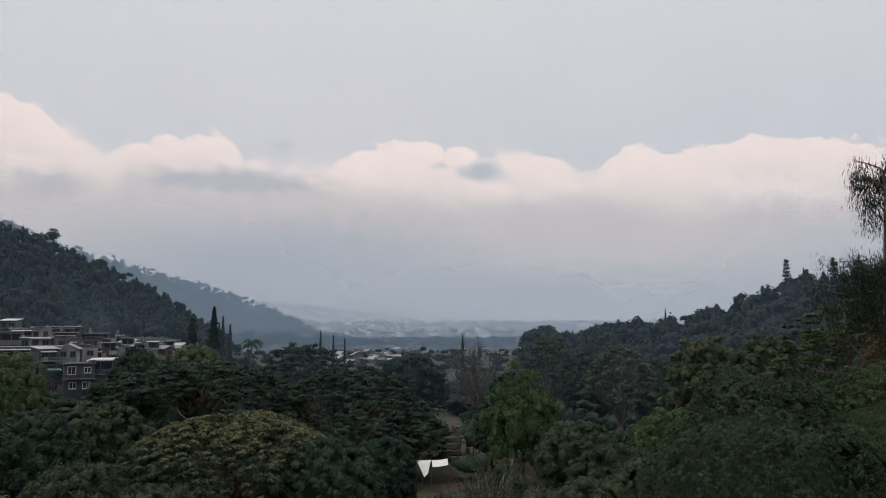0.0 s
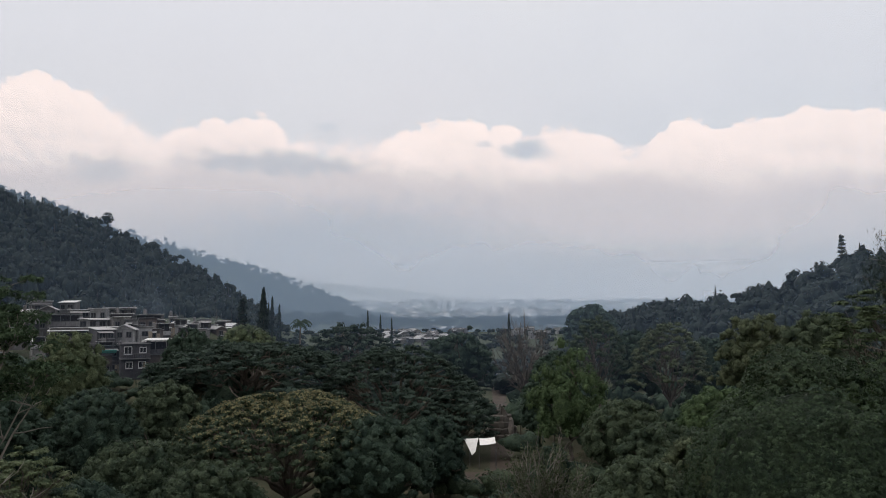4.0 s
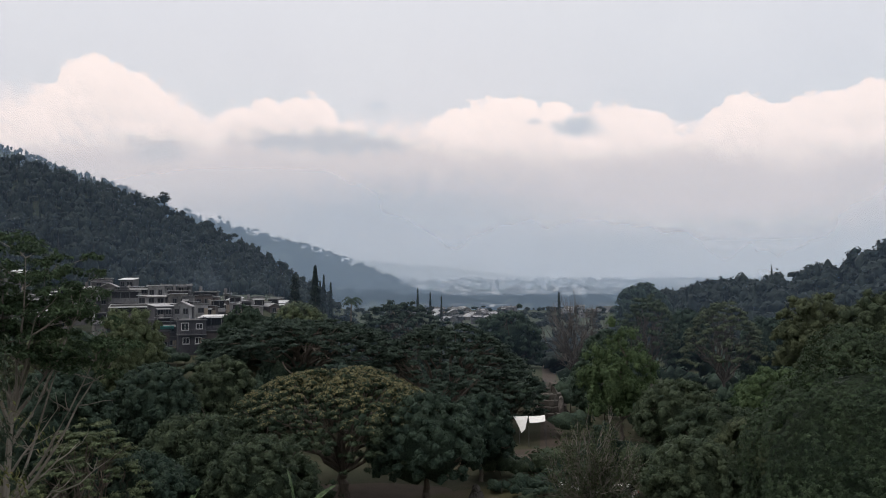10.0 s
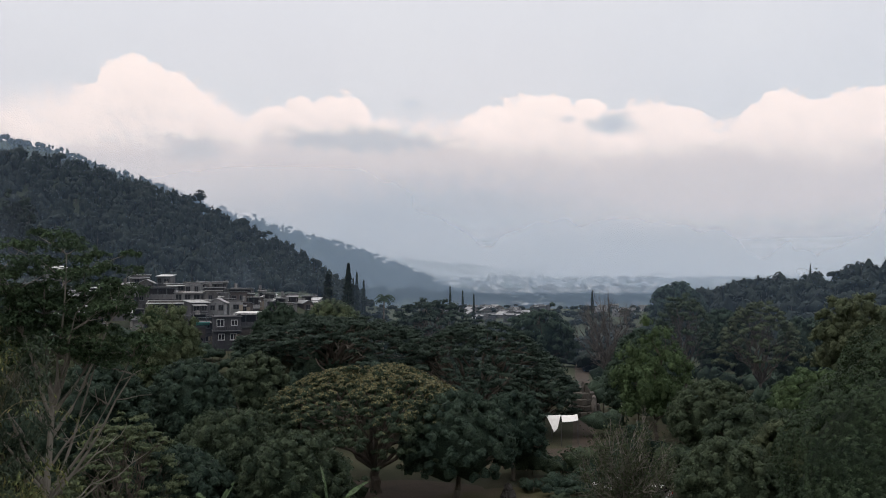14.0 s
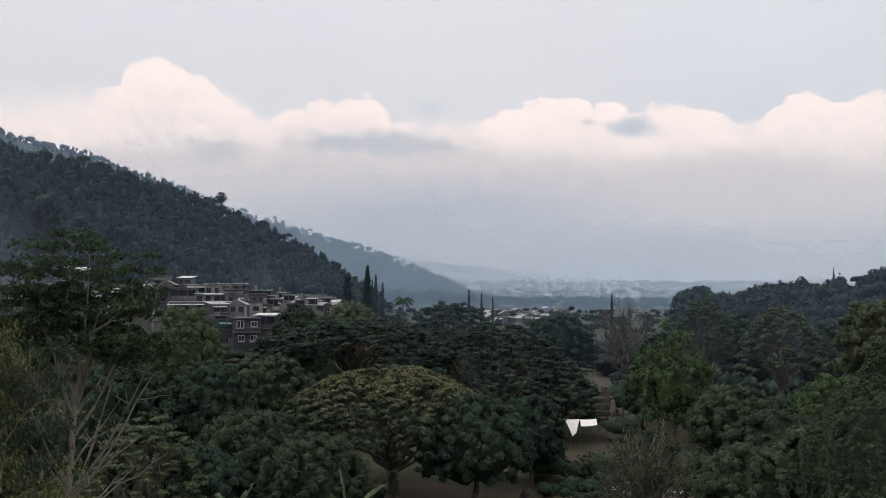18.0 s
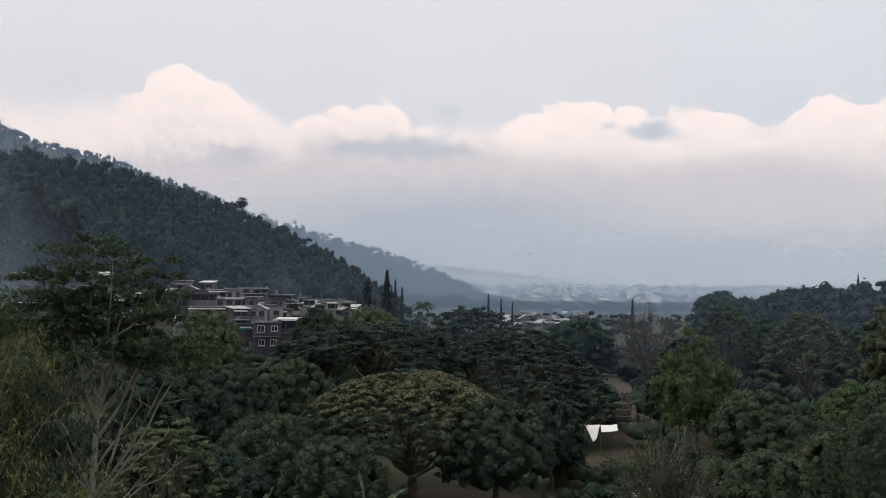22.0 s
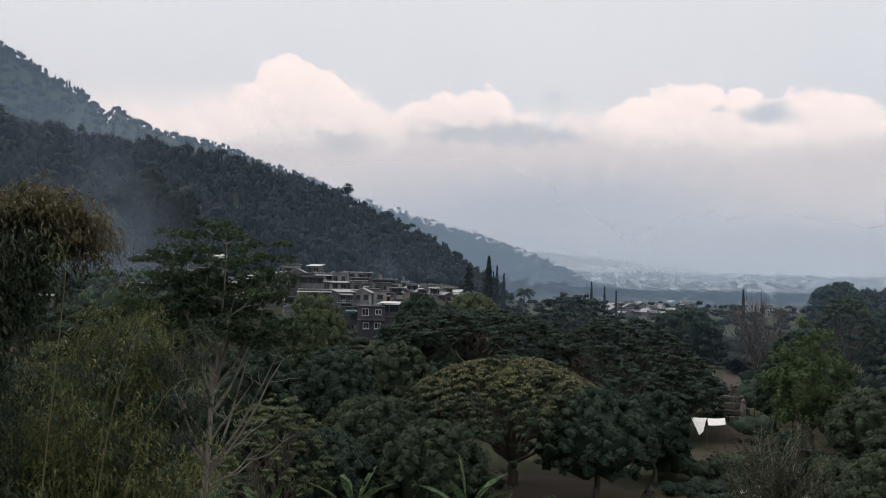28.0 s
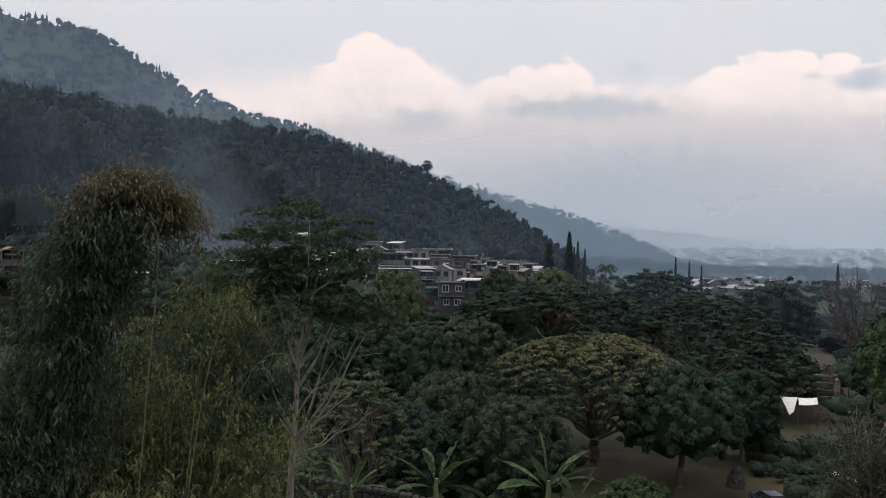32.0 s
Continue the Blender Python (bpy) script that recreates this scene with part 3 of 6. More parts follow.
# ---- woods on the hills ----
def wood(name, spots, mat, label, tufts_=10, rng=RNG, lobes=2, size=0.2, leaves_=3):
    """One mesh of many small trees. spots: x, y, foot, height, width, kind (0 round, 1 umbrella, 2 conifer)."""
    fo, stems = Foliage(rng), []
    cc, aa, rr_ = [], [], []
    for x, y, z, h, w, kind in spots:
        if kind == 2:
            k = tufts_ * 2
            t = (np.arange(k) + rng.random(k)) / k
            ang = rng.random(k) * 6.283
            rad_ = w * 0.42 * (1 - t) * rng.uniform(0.7, 1.0, k) + 0.1
            o = np.stack([np.cos(ang), np.sin(ang), np.full(k, 0.45)], 1)
            cc.append(np.stack([x + o[:, 0] * rad_, y + o[:, 1] * rad_, z + h * (0.15 + 0.85 * t)], 1))
            aa.append(o)
            rr_.append(w * 0.26 * (1.15 - 0.7 * t))
            fo.core((x, y, z + h * 0.15), (w * 0.26, w * 0.26, h * 0.8), 6, 3, 0.2)
        else:
            base = 0.6 if kind == 1 else 0.12
            for q in range(lobes):
                off = rng.normal(size=3) * np.array([w * 0.2, w * 0.2, h * 0.06])
                c = np.array([x + off[0], y + off[1], z + h * (base + 1) / 2 + off[2]])
                rd = np.array([w * 0.4, w * 0.4, h * (1 - base) * 0.48]) * rng.uniform(0.8, 1.1)
                p, o = lobe_points(c, rd, tufts_ // lobes, rng, -0.25, 0.1)
                cc.append(p)
                aa.append(o * 0.9 + np.array([0, 0, 0.3]))
                rr_.append(np.full(len(p), w * size))
                fo.core(c, rd * 0.76, 6, 3)
        r = 0.012 * h + 0.04
        a = np.array([0, 2.094, 4.189])
        lo = np.stack([x + np.cos(a) * r, y + np.sin(a) * r, np.full(3, z - 1.0)], 1)
        hi = np.stack([x + np.cos(a) * r * 0.5, y + np.sin(a) * r * 0.5, np.full(3, z + h * 0.8)], 1)
        stems += [[lo[i], lo[(i + 1) % 3], hi[(i + 1) % 3], hi[i]] for i in range(3)]
    fo.tufts(np.concatenate(cc), np.concatenate(aa), np.concatenate(rr_), leaves_, 0.6)
    root = new(name)
    fo.build("crown", mat, root)
    quads("trunk", np.array(stems), BARK, root)
    return tagged(root, label, "forest", kind="stuff")


def scatter(n, a0, a1, f0, f1, rows, h, w, kinds, rng=RNG, power=1.0):
    a, d, e = (np.array(c, float) for c in zip(*rows))
    az = rng.uniform(a0, a1, n)
    r = np.interp(az, a, d) * (f0 + (f1 - f0) * rng.random(n) ** power)
    z = height(az, r) - 0.8
    hh = rng.uniform(*h, n)
    ww = rng.uniform(*w, n)
    kk = rng.choice(kinds, n)
    return [(r[i] * math.sin(radians(az[i])), r[i] * math.cos(radians(az[i])), z[i], hh[i], ww[i] * (0.6 if kk[i] == 2 else 1.0), kk[i]) for i in range(n)]


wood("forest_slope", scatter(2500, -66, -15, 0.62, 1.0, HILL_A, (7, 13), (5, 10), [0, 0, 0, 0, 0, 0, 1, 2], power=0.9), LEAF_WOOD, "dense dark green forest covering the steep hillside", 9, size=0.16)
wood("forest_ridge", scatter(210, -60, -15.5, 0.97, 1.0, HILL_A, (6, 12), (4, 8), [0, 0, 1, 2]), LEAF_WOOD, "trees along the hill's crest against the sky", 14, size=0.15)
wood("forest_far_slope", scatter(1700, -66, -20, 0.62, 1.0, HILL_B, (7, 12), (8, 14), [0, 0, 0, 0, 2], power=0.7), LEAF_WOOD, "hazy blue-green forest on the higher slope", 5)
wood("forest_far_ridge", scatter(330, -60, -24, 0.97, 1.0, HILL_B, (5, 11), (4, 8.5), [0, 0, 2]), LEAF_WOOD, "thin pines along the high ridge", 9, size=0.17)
wood("forest_spur", scatter(700, -32, -7, 0.72, 1.0, HILL_C, (10, 18), (14, 26), [0, 0, 1], power=0.7), LEAF_WOOD, "hazy forest on the far spur", 4)
wood("forest_spur_ridge", scatter(180, -26, -8, 0.97, 1.0, HILL_C, (10, 22), (6, 14), [1, 1, 0]), LEAF_WOOD, "umbrella-shaped trees along the far spur's crest", 8)
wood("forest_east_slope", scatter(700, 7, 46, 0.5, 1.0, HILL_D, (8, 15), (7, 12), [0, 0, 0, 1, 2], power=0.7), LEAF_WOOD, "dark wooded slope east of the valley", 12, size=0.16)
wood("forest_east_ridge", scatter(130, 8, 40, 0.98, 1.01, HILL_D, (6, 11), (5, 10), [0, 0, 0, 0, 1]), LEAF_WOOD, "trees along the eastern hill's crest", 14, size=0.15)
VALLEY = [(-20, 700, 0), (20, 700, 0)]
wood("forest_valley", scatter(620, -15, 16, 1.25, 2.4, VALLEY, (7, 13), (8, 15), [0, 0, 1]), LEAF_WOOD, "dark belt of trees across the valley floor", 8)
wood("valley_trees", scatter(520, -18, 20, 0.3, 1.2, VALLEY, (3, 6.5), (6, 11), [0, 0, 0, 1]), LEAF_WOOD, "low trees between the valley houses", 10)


# ---- single trees ----
def finish(root, az, d, label, category="tree", group="", turn=0.0, z=None, size=1.0):
    x, y = at(az, d)
    root.matrix_basis = pose(x, y, ground_at(x, y) if z is None else z, 0, 0, turn) @ Matrix.Diagonal((size, size, size, 1))
    return tagged(root, label, category, group)


def limbs(root, base, targets, r0, rng, mat, sag=0.06, forks=2, wob=0.1):
    for tgt in targets:
        p = bend(base, tgt, rng, wob, 7, sag)
        pieces = [tube(p, np.linspace(r0, r0 * 0.28, 7), 6)]
        for _ in range(forks):
            i = rng.integers(2, 6)
            end = p[-1] * 0.9 + p[0] * 0.1 + rng.normal(size=3) * np.linalg.norm(p[-1] - p[0]) * 0.09
            q = bend(p[i], end, rng, wob, 5, 0.03)
            pieces.append(tube(q, np.linspace(r0 * 0.5, r0 * 0.15, 5), 5))
        link_mesh("limb", *join(pieces), mat, root)


def rain_tree(width, top, clear, seed, mats, tuft=0.3, cover=1.15, pad=0.9, young=0.0, flat=0.45, arch=0.5, skirt=0.7, power=2.4, plates=0.0, leaves_=3):
    """A spreading umbrella crown of small pads of leaves, in storeys with gaps, on a short forked trunk."""
    rng = np.random.default_rng(seed)
    root = new("rain_tree")
    w, span_ = width / 2, top - clear
    r0 = 0.022 * width
    fork = np.array([0, 0, clear * 0.55])
    link_mesh("trunk", *tube(bend((0, 0, -0.5), fork, rng, 0.1), np.array([1.5, 1.1, 1.0, 0.95, 0.9, 0.9]) * r0, 9), mats[1], root)
    ph = rng.random(4) * 6.283
    roof = lambda rr, ang: top - span_ * arch * (rr / w) ** power - plates * pad * (np.sin(ang * 5 + ph[0] + rr * 0.5) * np.sin(rr / pad * 0.75 + ph[1]) > 0.1) - 0.05 * span_ * (1 + math.sin(3 * ang + ph[2]))
    cs, n = [], int(1.55 * (w / pad) ** 2)
    for i in range(n):
        rr, ang = w * 0.98 * math.sqrt((i + 0.5) / n), i * 2.39996 + rng.normal() * 0.2
        s = pad * rng.uniform(0.7, 1.15)
        cs.append((np.array([rr * math.cos(ang), rr * math.sin(ang), roof(rr, ang) - s * flat - rng.random() ** 2 * pad * 0.4]), s, True))
    for i in range(n // 3):
        rr, ang = w * 0.95 * math.sqrt(rng.random()), rng.random() * 6.283
        cs.append((np.array([rr * math.cos(ang), rr * math.sin(ang), roof(rr, ang) - pad * rng.uniform(1.4, 2.4)]), pad * rng.uniform(0.8, 1.2), False))
    for i in range(int(n * skirt)):
        ang, rr = rng.random() * 6.283, w * (1 - 0.4 * rng.random() ** 1.5)
        if math.sin(3 * ang + ph[3]) + math.sin(5 * ang + ph[0]) < -0.45:
            continue
        hi = roof(rr, ang) - pad
        z = hi - max(0.0, hi - clear) * rng.uniform(0.05, 0.95)
        cs.append((np.array([rr * math.cos(ang), rr * math.sin(ang), z]), pad * rng.uniform(0.7, 1.1), False))
    old, fresh = Foliage(rng), Foliage(rng)
    for c, s, upper in cs:
        if young and upper:
            old.lobe(c, (s, s, s * flat), tuft, cover, -0.3, leaves_, 0.42, core=0.66, other=fresh, share=lambda z: young * np.clip((z - clear) / span_ * 2.4 - 1.0, 0, 1))
        else:
            old.lobe(c, (s, s, s * flat), tuft, cover * (1.0 if upper else 0.8), -0.2, leaves_, 0.42, core=0.66)
    old.build("crown", mats[0], root)
    if young:
        fresh.build("young_leaves", LEAF_YOUNG, root, "yellow-olive young leaves on top")
    pick = [cs[i][0] * np.array([0.9, 0.9, 1]) - np.array([0, 0, cs[i][1] * flat]) for i in range(4, n, max(1, n // 22))]
    limbs(root, fork, pick, r0 * 0.42, rng, mats[1], 0.1, 4)
    return root


def round_tree(width, top, clear, seed, mats, tuft=0.3, cover=1.25, lobes=44, trunk=0.025, name="tree", squash=0.85, low=-0.55, ragged=0.045, leaves_=3, width_=0.42, droop=0.3, core=0.76):
    """A dense, lumpy crown on a trunk."""
    rng = np.random.default_rng(seed)
    root = new(name)
    lobes, tuft, cover = int(lobes * 3.2), tuft * 0.84, cover * 0.82
    w, hgt = width / 2, (top - clear) / 2
    mid = np.array([0, 0, clear + hgt])
    r0 = trunk * width + 0.06
    fork = np.array([rng.normal() * 0.2, rng.normal() * 0.2, clear + hgt * 0.4])
    link_mesh("trunk", *tube(bend((0, 0, -0.5), fork, rng, 0.08), np.array([1.4, 1.1, 1.0, 0.9, 0.85, 0.75]) * r0, 8), mats[1], root)
    fo, tips = Foliage(rng), []
    size = 1.0 * math.sqrt(4 * w * (w + 2 * hgt) / 3 * (1 - low) / 2 / lobes)
    for i in range(lobes):
        dz = 1 - (1 - low) * (i + 0.5) / lobes
        ang = i * 2.39996 + rng.normal() * 0.2
        q = math.sqrt(max(0.0, 1 - dz * dz))
        s = size * rng.uniform(0.7, 1.3)
        d = np.array([q * math.cos(ang), q * math.sin(ang), dz])
        c = mid + d * np.array([w - s * 0.8, w - s * 0.8, hgt - s * squash * 0.9]) * (1 + rng.normal() * ragged)
        tips.append(c)
        fo.lobe(c, (s, s, s * squash), tuft, cover, -0.2, leaves_, width_, droop, core=core)
    if core:
        k = 0.76 - ragged
        fo.core(mid, (w * k, w * k, hgt * k), 10, 7, 0.9, 0.1)
    fo.build("crown", mats[0], root)
    limbs(root, fork, tips[::max(1, lobes // 6)], r0 * 0.5, rng, mats[1], 0.03, 2)
    return root


def mango_tree(width, top, clear, seed, mat):
    """A dense dome closed all round by rosettes of long leaves."""
    rng = np.random.default_rng(seed)
    root = new("mango_tree")
    w, hgt = width / 2, (top - clear) / 2
    mid = np.array([0, 0, clear + hgt])
    link_mesh("trunk", *tube(bend((0, 0, -0.5), mid, rng, 0.04), np.linspace(0.42, 0.2, 6), 9), BARK, root)
    fo = Foliage(rng)
    rad_ = np.array([w, w, hgt])
    ph = rng.random(6) * 6.283

    def skin(d):
        big = np.sin(d[:, 0] * 5 + ph[0]) * np.sin(d[:, 1] * 5 + ph[1]) + np.sin(d[:, 2] * 6 + ph[2]) * np.sin(d[:, 0] * 4 + d[:, 1] * 5 + ph[3])
        mid_ = np.sin(d[:, 0] * 10 + 2 * d[:, 2] + ph[4]) + np.sin(d[:, 1] * 12 - 3 * d[:, 0] + ph[5]) + np.sin(d[:, 2] * 13 + 4 * d[:, 1] + ph[0])
        small = np.sin(d[:, 0] * 25 + ph[2]) + np.sin(d[:, 1] * 23 + 5 * d[:, 2] + ph[3]) + np.sin(d[:, 2] * 27 + ph[1])
        return 1 + 0.022 * big + 0.042 * mid_ + 0.008 * small

    for n_, depth, r in ((10800, 0.0, 0.125), (3400, 0.06, 0.19)):
        d = unit(rng.normal(size=(n_, 3)))
        d = d[d[:, 2] > -0.75]
        k = skin(d) - depth - 0.02 * rng.random(len(d))
        nor = unit(d / rad_)
        ax = nor * 0.8 + np.array([0, 0, 0.4]) + rng.normal(size=d.shape) * 0.24
        fo.tufts(mid + d * rad_ * k[:, None], ax, np.full(len(d), r), 6, 0.23, 0.5)
    fo.core(mid, rad_ * 0.8, 24, 14, 0.95, 0.012)
    fo.build("crown", mat, root)
    tips = [mid + unit(rng.normal(size=3)) * rad_ * 0.7 for _ in range(7)]
    limbs(root, np.array([0, 0, clear + hgt * 0.3]), tips, 0.16, rng, BARK, 0.03, 2)
    return root


def place_mango(az, d, w, el, clear, seed, mat, label):
    x, y = at(az, d)
    finish(mango_tree(w, EYE + d * math.tan(radians(el)) - ground_at(x, y), clear, seed, mat), az, d, label)


def bare_tree(width, top, clear, seed, mat, name="bare_tree", n=12, leafmat=None, count=0, twigs=9):
    """A tree that has shed its leaves: trunk, limbs and fine twigs."""
    rng = np.random.default_rng(seed)
    root = new(name)
    w = width / 2
    r0 = 0.02 * width + 0.05
    fork = np.array([0, 0, max(clear, 0.4)])
    link_mesh("trunk", *tube(bend((0, 0, -0.5), fork, rng, 0.08), np.array([1.4, 1.1, 1, 0.95, 0.9, 0.9]) * r0, 7), mat, root)
    pts = []
    for i in range(n):
        ang, rr = i * 2.4 + rng.normal() * 0.3, w * math.sqrt(rng.uniform(0.05, 1.0))
        tip = np.array([rr * math.cos(ang), rr * math.sin(ang), clear + (top - clear) * (1 - 0.45 * (rr / w) ** 2) * rng.uniform(0.8, 1.0)])
        p = bend(fork, tip, rng, 0.12, 7, -0.06)
        pieces = [tube(p, np.linspace(r0 * 0.5, r0 * 0.1, 7), 5)]
        for _ in range(twigs):
            j = rng.integers(2, 7)
            L = np.linalg.norm(tip - fork)
            end = p[j] + unit(p[j] - p[j - 1] + rng.normal(size=3) * 0.4 + np.array([0, 0, 0.25])) * L * rng.uniform(0.15, 0.35)
            q = bend(p[j], end, rng, 0.12, 4)
            pieces.append(tube(q, np.linspace(r0 * 0.16, 0.012, 4), 3))
            pts.append(q)
        link_mesh("limb", *join(pieces), mat, root)
    if count:
        c = np.concatenate(pts)
        c = c[rng.integers(0, len(c), count)] + rng.normal(size=(count, 3)) * 0.25
        quads("crown", leaves(c, unit(rng.normal(size=(count, 3))), 0.26, 0.5, 0.4, rng=rng), leafmat, root)
    return root


def spire(hgt, width, seed, mat, name="cypress", n=900, taper=0.7):
    """A narrow evergreen column."""
    rng = np.random.default_rng(seed)
    root = new(name)
    link_mesh("trunk", *tube(bend((0, 0, -0.5), (0, 0, hgt * 0.9), rng, 0.005), np.linspace(0.22, 0.03, 6), 6), BARK, root)
    t = rng.random(n) ** 0.85
    ang = rng.random(n) * 6.283
    prof = width / 2 * np.minimum(1, (t + 0.04) * 6) * (1 - t) ** taper * (1 + 0.25 * np.sin(t * 40 + ang * 2))
    rr = prof * (1 - 0.35 * rng.random(n) ** 2) + 0.04
    o = np.stack([np.cos(ang), np.sin(ang), np.full(n, 0.4)], 1)
    c = np.stack([o[:, 0] * rr, o[:, 1] * rr, hgt * (0.05 + 0.95 * t)], 1)
    quads("crown", leaves(c, unit(o), width * 0.2 + 0.25, 0.5, 0.1, 0.0, np.tile([0, 0, 1.0], (n, 1)), rng=rng), mat, root)
    return root


def place_rain(az, d, w, el, clear, seed, mats, label, turn=0, tuft=0.3, **k):
    x, y = at(az, d)
    k["tuft"] = tuft * (1 + max(0.0, d - 95) / 220)
    z = ground_at(x, y)
    return finish(rain_tree(w, EYE + d * math.tan(radians(el)) - z, clear, seed, mats, **k), az, d, label, turn=turn)


def place_round(az, d, w, el, clear, seed, mats, label, turn=0, tuft=0.3, **k):
    x, y = at(az, d)
    k["tuft"] = tuft * (1 + max(0.0, d - 95) / 220)
    z = ground_at(x, y)
    return finish(round_tree(w, EYE + d * math.tan(radians(el)) - z, clear, seed, mats, **k), az, d, label, turn=turn)


place_rain(-14.0, 86, 26, -5.4, 4.5, 11, (LEAF, BARK), "wide umbrella-crowned rain tree with yellowish new leaves", young=0.9, tuft=0.19, pad=0.6, flat=0.6, arch=0.6, skirt=0.3)
place_rain(-17.0, 132, 32, -2.0, 5.0, 12, (LEAF_LAYERED, BARK), "huge dark rain tree with layered spreading branches", tuft=0.32, pad=1.05, flat=0.36, arch=0.42, plates=1.0, skirt=0.4)
place_rain(-6.9, 127, 33, -2.2, 2.5, 13, (LEAF_LAYERED, BARK), "broad dark rain tree sloping down to the path", tuft=0.32, pad=1.05, flat=0.36, arch=0.72, power=1.9, plates=1.0, skirt=0.4)
place_rain(-2.6, 120, 11, -5.6, 2.0, 17, (LEAF_LAYERED, BARK), "low dark rain tree beside the avenue", tuft=0.3, pad=0.9, flat=0.36, arch=0.6, plates=1.0)
place_rain(-10.0, 165, 20, -0.6, 6.0, 14, (LEAF_LAYERED, BARK), "dark rain tree standing behind the others", tuft=0.42, pad=1.2, flat=0.45, arch=0.5, plates=1.0)
place_rain(26.6, 78, 14, 2.0, 6.0, 15, (LEAF_ACACIA, BARK), "tall spreading acacia with flat layered foliage", tuft=0.25, pad=0.85, flat=0.3, arch=0.55, plates=2.2, skirt=1.0)
place_rain(33.0, 90, 16, 0.5, 5.0, 16, (LEAF, BARK), "spreading acacia on the eastern slope", tuft=0.3, pad=0.9, flat=0.4, plates=1.5)
place_round(-8.2, 79, 11.6, -7.6, 1.6, 21, (LEAF_DARK, BARK), "round dense dark green tree on the lawn", tuft=0.26, lobes=60)
place_round(-19.6, 67, 9.6, -10.1, 0.5, 22, (LEAF, BARK), "low round bushy tree beside the lawn", tuft=0.22, lobes=56)
place_rain(-30.8, 62, 8.8, -8.1, 3.0, 23, (LEAF_OLIVE, BARK), "olive-green feathery tree with layered twigs", tuft=0.18, pad=0.5, flat=0.4, arch=0.6, plates=1.0)
place_round(-26.7, 95, 10.2, -5.0, 0.6, 24, (LEAF_DARK, BARK), "dark dome-shaped tree above the garden", tuft=0.28, lobes=56)
place_round(-22.4, 102, 9.4, -4.7, 0.6, 25, (LEAF, BARK), "green dome-shaped tree beside a darker one", tuft=0.3)
place_round(-24.2, 78, 10.5, -8.3, 0.5, 26, (LEAF, BARK), "bushy green tree under the rain tree", tuft=0.26, lobes=40)
place_round(-27.5, 66, 9.0, -10.6, 0.4, 27, (LEAF_DARK, BARK), "low dark bushy tree above the garden wall", tuft=0.22)
place_round(-4.2, 92, 7.6, -7.3, 1.0, 28, (LEAF_DARK, BARK), "dark round tree with a slim trunk on the lawn", tuft=0.28)
place_round(-2.2, 172, 15, -1.6, 3.0, 29, (LEAF_DARK, BARK), "tall dark tree beside the avenue", tuft=0.45, ragged=0.14)
place_round(5.5, 115, 9.6, -3.6, 0.6, 30, (LEAF_LIGHT, BARK), "light green open-crowned tree among darker ones", tuft=0.27, lobes=44, ragged=0.26, squash=1.3, core=0.55)
place_round(9.4, 105, 11, -6.2, 0.5, 31, (LEAF, BARK), "dark green tree next to a lighter one", tuft=0.3)
place_rain(7.6, 168, 13, -0.3, 8.5, 32, (LEAF, BARK), "tall round-crowned tree behind the park", tuft=0.34, pad=1.0, flat=0.6, arch=0.8, skirt=0.5)
place_rain(12.4, 158, 15.5, -0.8, 7.5, 33, (LEAF_OLIVE_DARK, BARK), "tall olive-green tree with an airy crown", tuft=0.34, pad=1.0, flat=0.55, arch=0.8, skirt=0.6)
place_round(18.0, 132, 12, -0.7, 3.0, 34, (LEAF_OLIVE_DARK, BARK), "olive-brown round-crowned tree on the slope", tuft=0.36, ragged=0.14)
place_round(10.4, 70, 8.4, -10.0, 0.4, 35, (LEAF, BARK), "low round bush tree at the lawn's edge", tuft=0.22, lobes=50)
place_round(12.2, 92, 11.5, -7.7, 0.4, 36, (LEAF, BARK), "grey-green tree with fine foliage", tuft=0.28)
place_mango(21.3, 34, 10.0, -3.2, -2.0, 37, LEAF_MANGO, "big dense mango tree with glossy leaf rosettes")
place_mango(28.8, 37, 10.0, -2.6, -1.5, 38, LEAF_FRESH, "bright green dense mango tree")
place_round(30.4, 66, 8, 1.4, 2.0, 39, (LEAF_BROWN, BARK), "brownish half-dry tree on the slope", tuft=0.22, core=0.0)
place_round(-28.2, 120, 9.4, -1.3, 0.3, 40, (LEAF_OLIVE, BARK), "soft olive-green tree before the houses", tuft=0.28, ragged=0.12, squash=1.1)
place_round(-20.8, 142, 8, -1.3, 0.8, 41, (LEAF_DARK, BARK), "dark tree beside the village houses", tuft=0.34, ragged=0.14, squash=1.2)
place_round(-19.2, 146, 7, -1.9, 0.8, 52, (LEAF_DARK, BARK), "pointed dark tree beside the village houses", tuft=0.34, ragged=0.14, squash=1.2)
place_round(-17.2, 152, 12, -0.9, 1.0, 42, (LEAF_OLIVE, BARK), "olive-topped tree behind the rain trees", tuft=0.36)
place_round(7.2, 262, 18, 0.3, 4.0, 43, (LEAF_DARK, BARK), "large domed tree far down the valley", tuft=0.7)
place_round(16.0, 100, 11, -5.2, 0.5, 44, (LEAF_LIGHT, BARK), "shaggy green tree beside the mango tree", tuft=0.3)
place_round(14.2, 76, 8, -8.6, 0.5, 45, (LEAF_OLIVE_DARK, BARK), "small olive-green tree in the mango's shade", tuft=0.24)
place_round(4.6, 150, 10, -2.9, 1.0, 46, (LEAF_DARK, BARK), "dark tree behind the light green one", tuft=0.4)
place_round(3.4, 128, 6, -4.6, 0.5, 47, (LEAF_DARK, BARK), "slim dark tree lining the avenue", tuft=0.34)
place_round(-32.5, 88, 11, -4.9, 0.5, 48, (LEAF_DARK, BARK), "dark tree below the village", tuft=0.28)
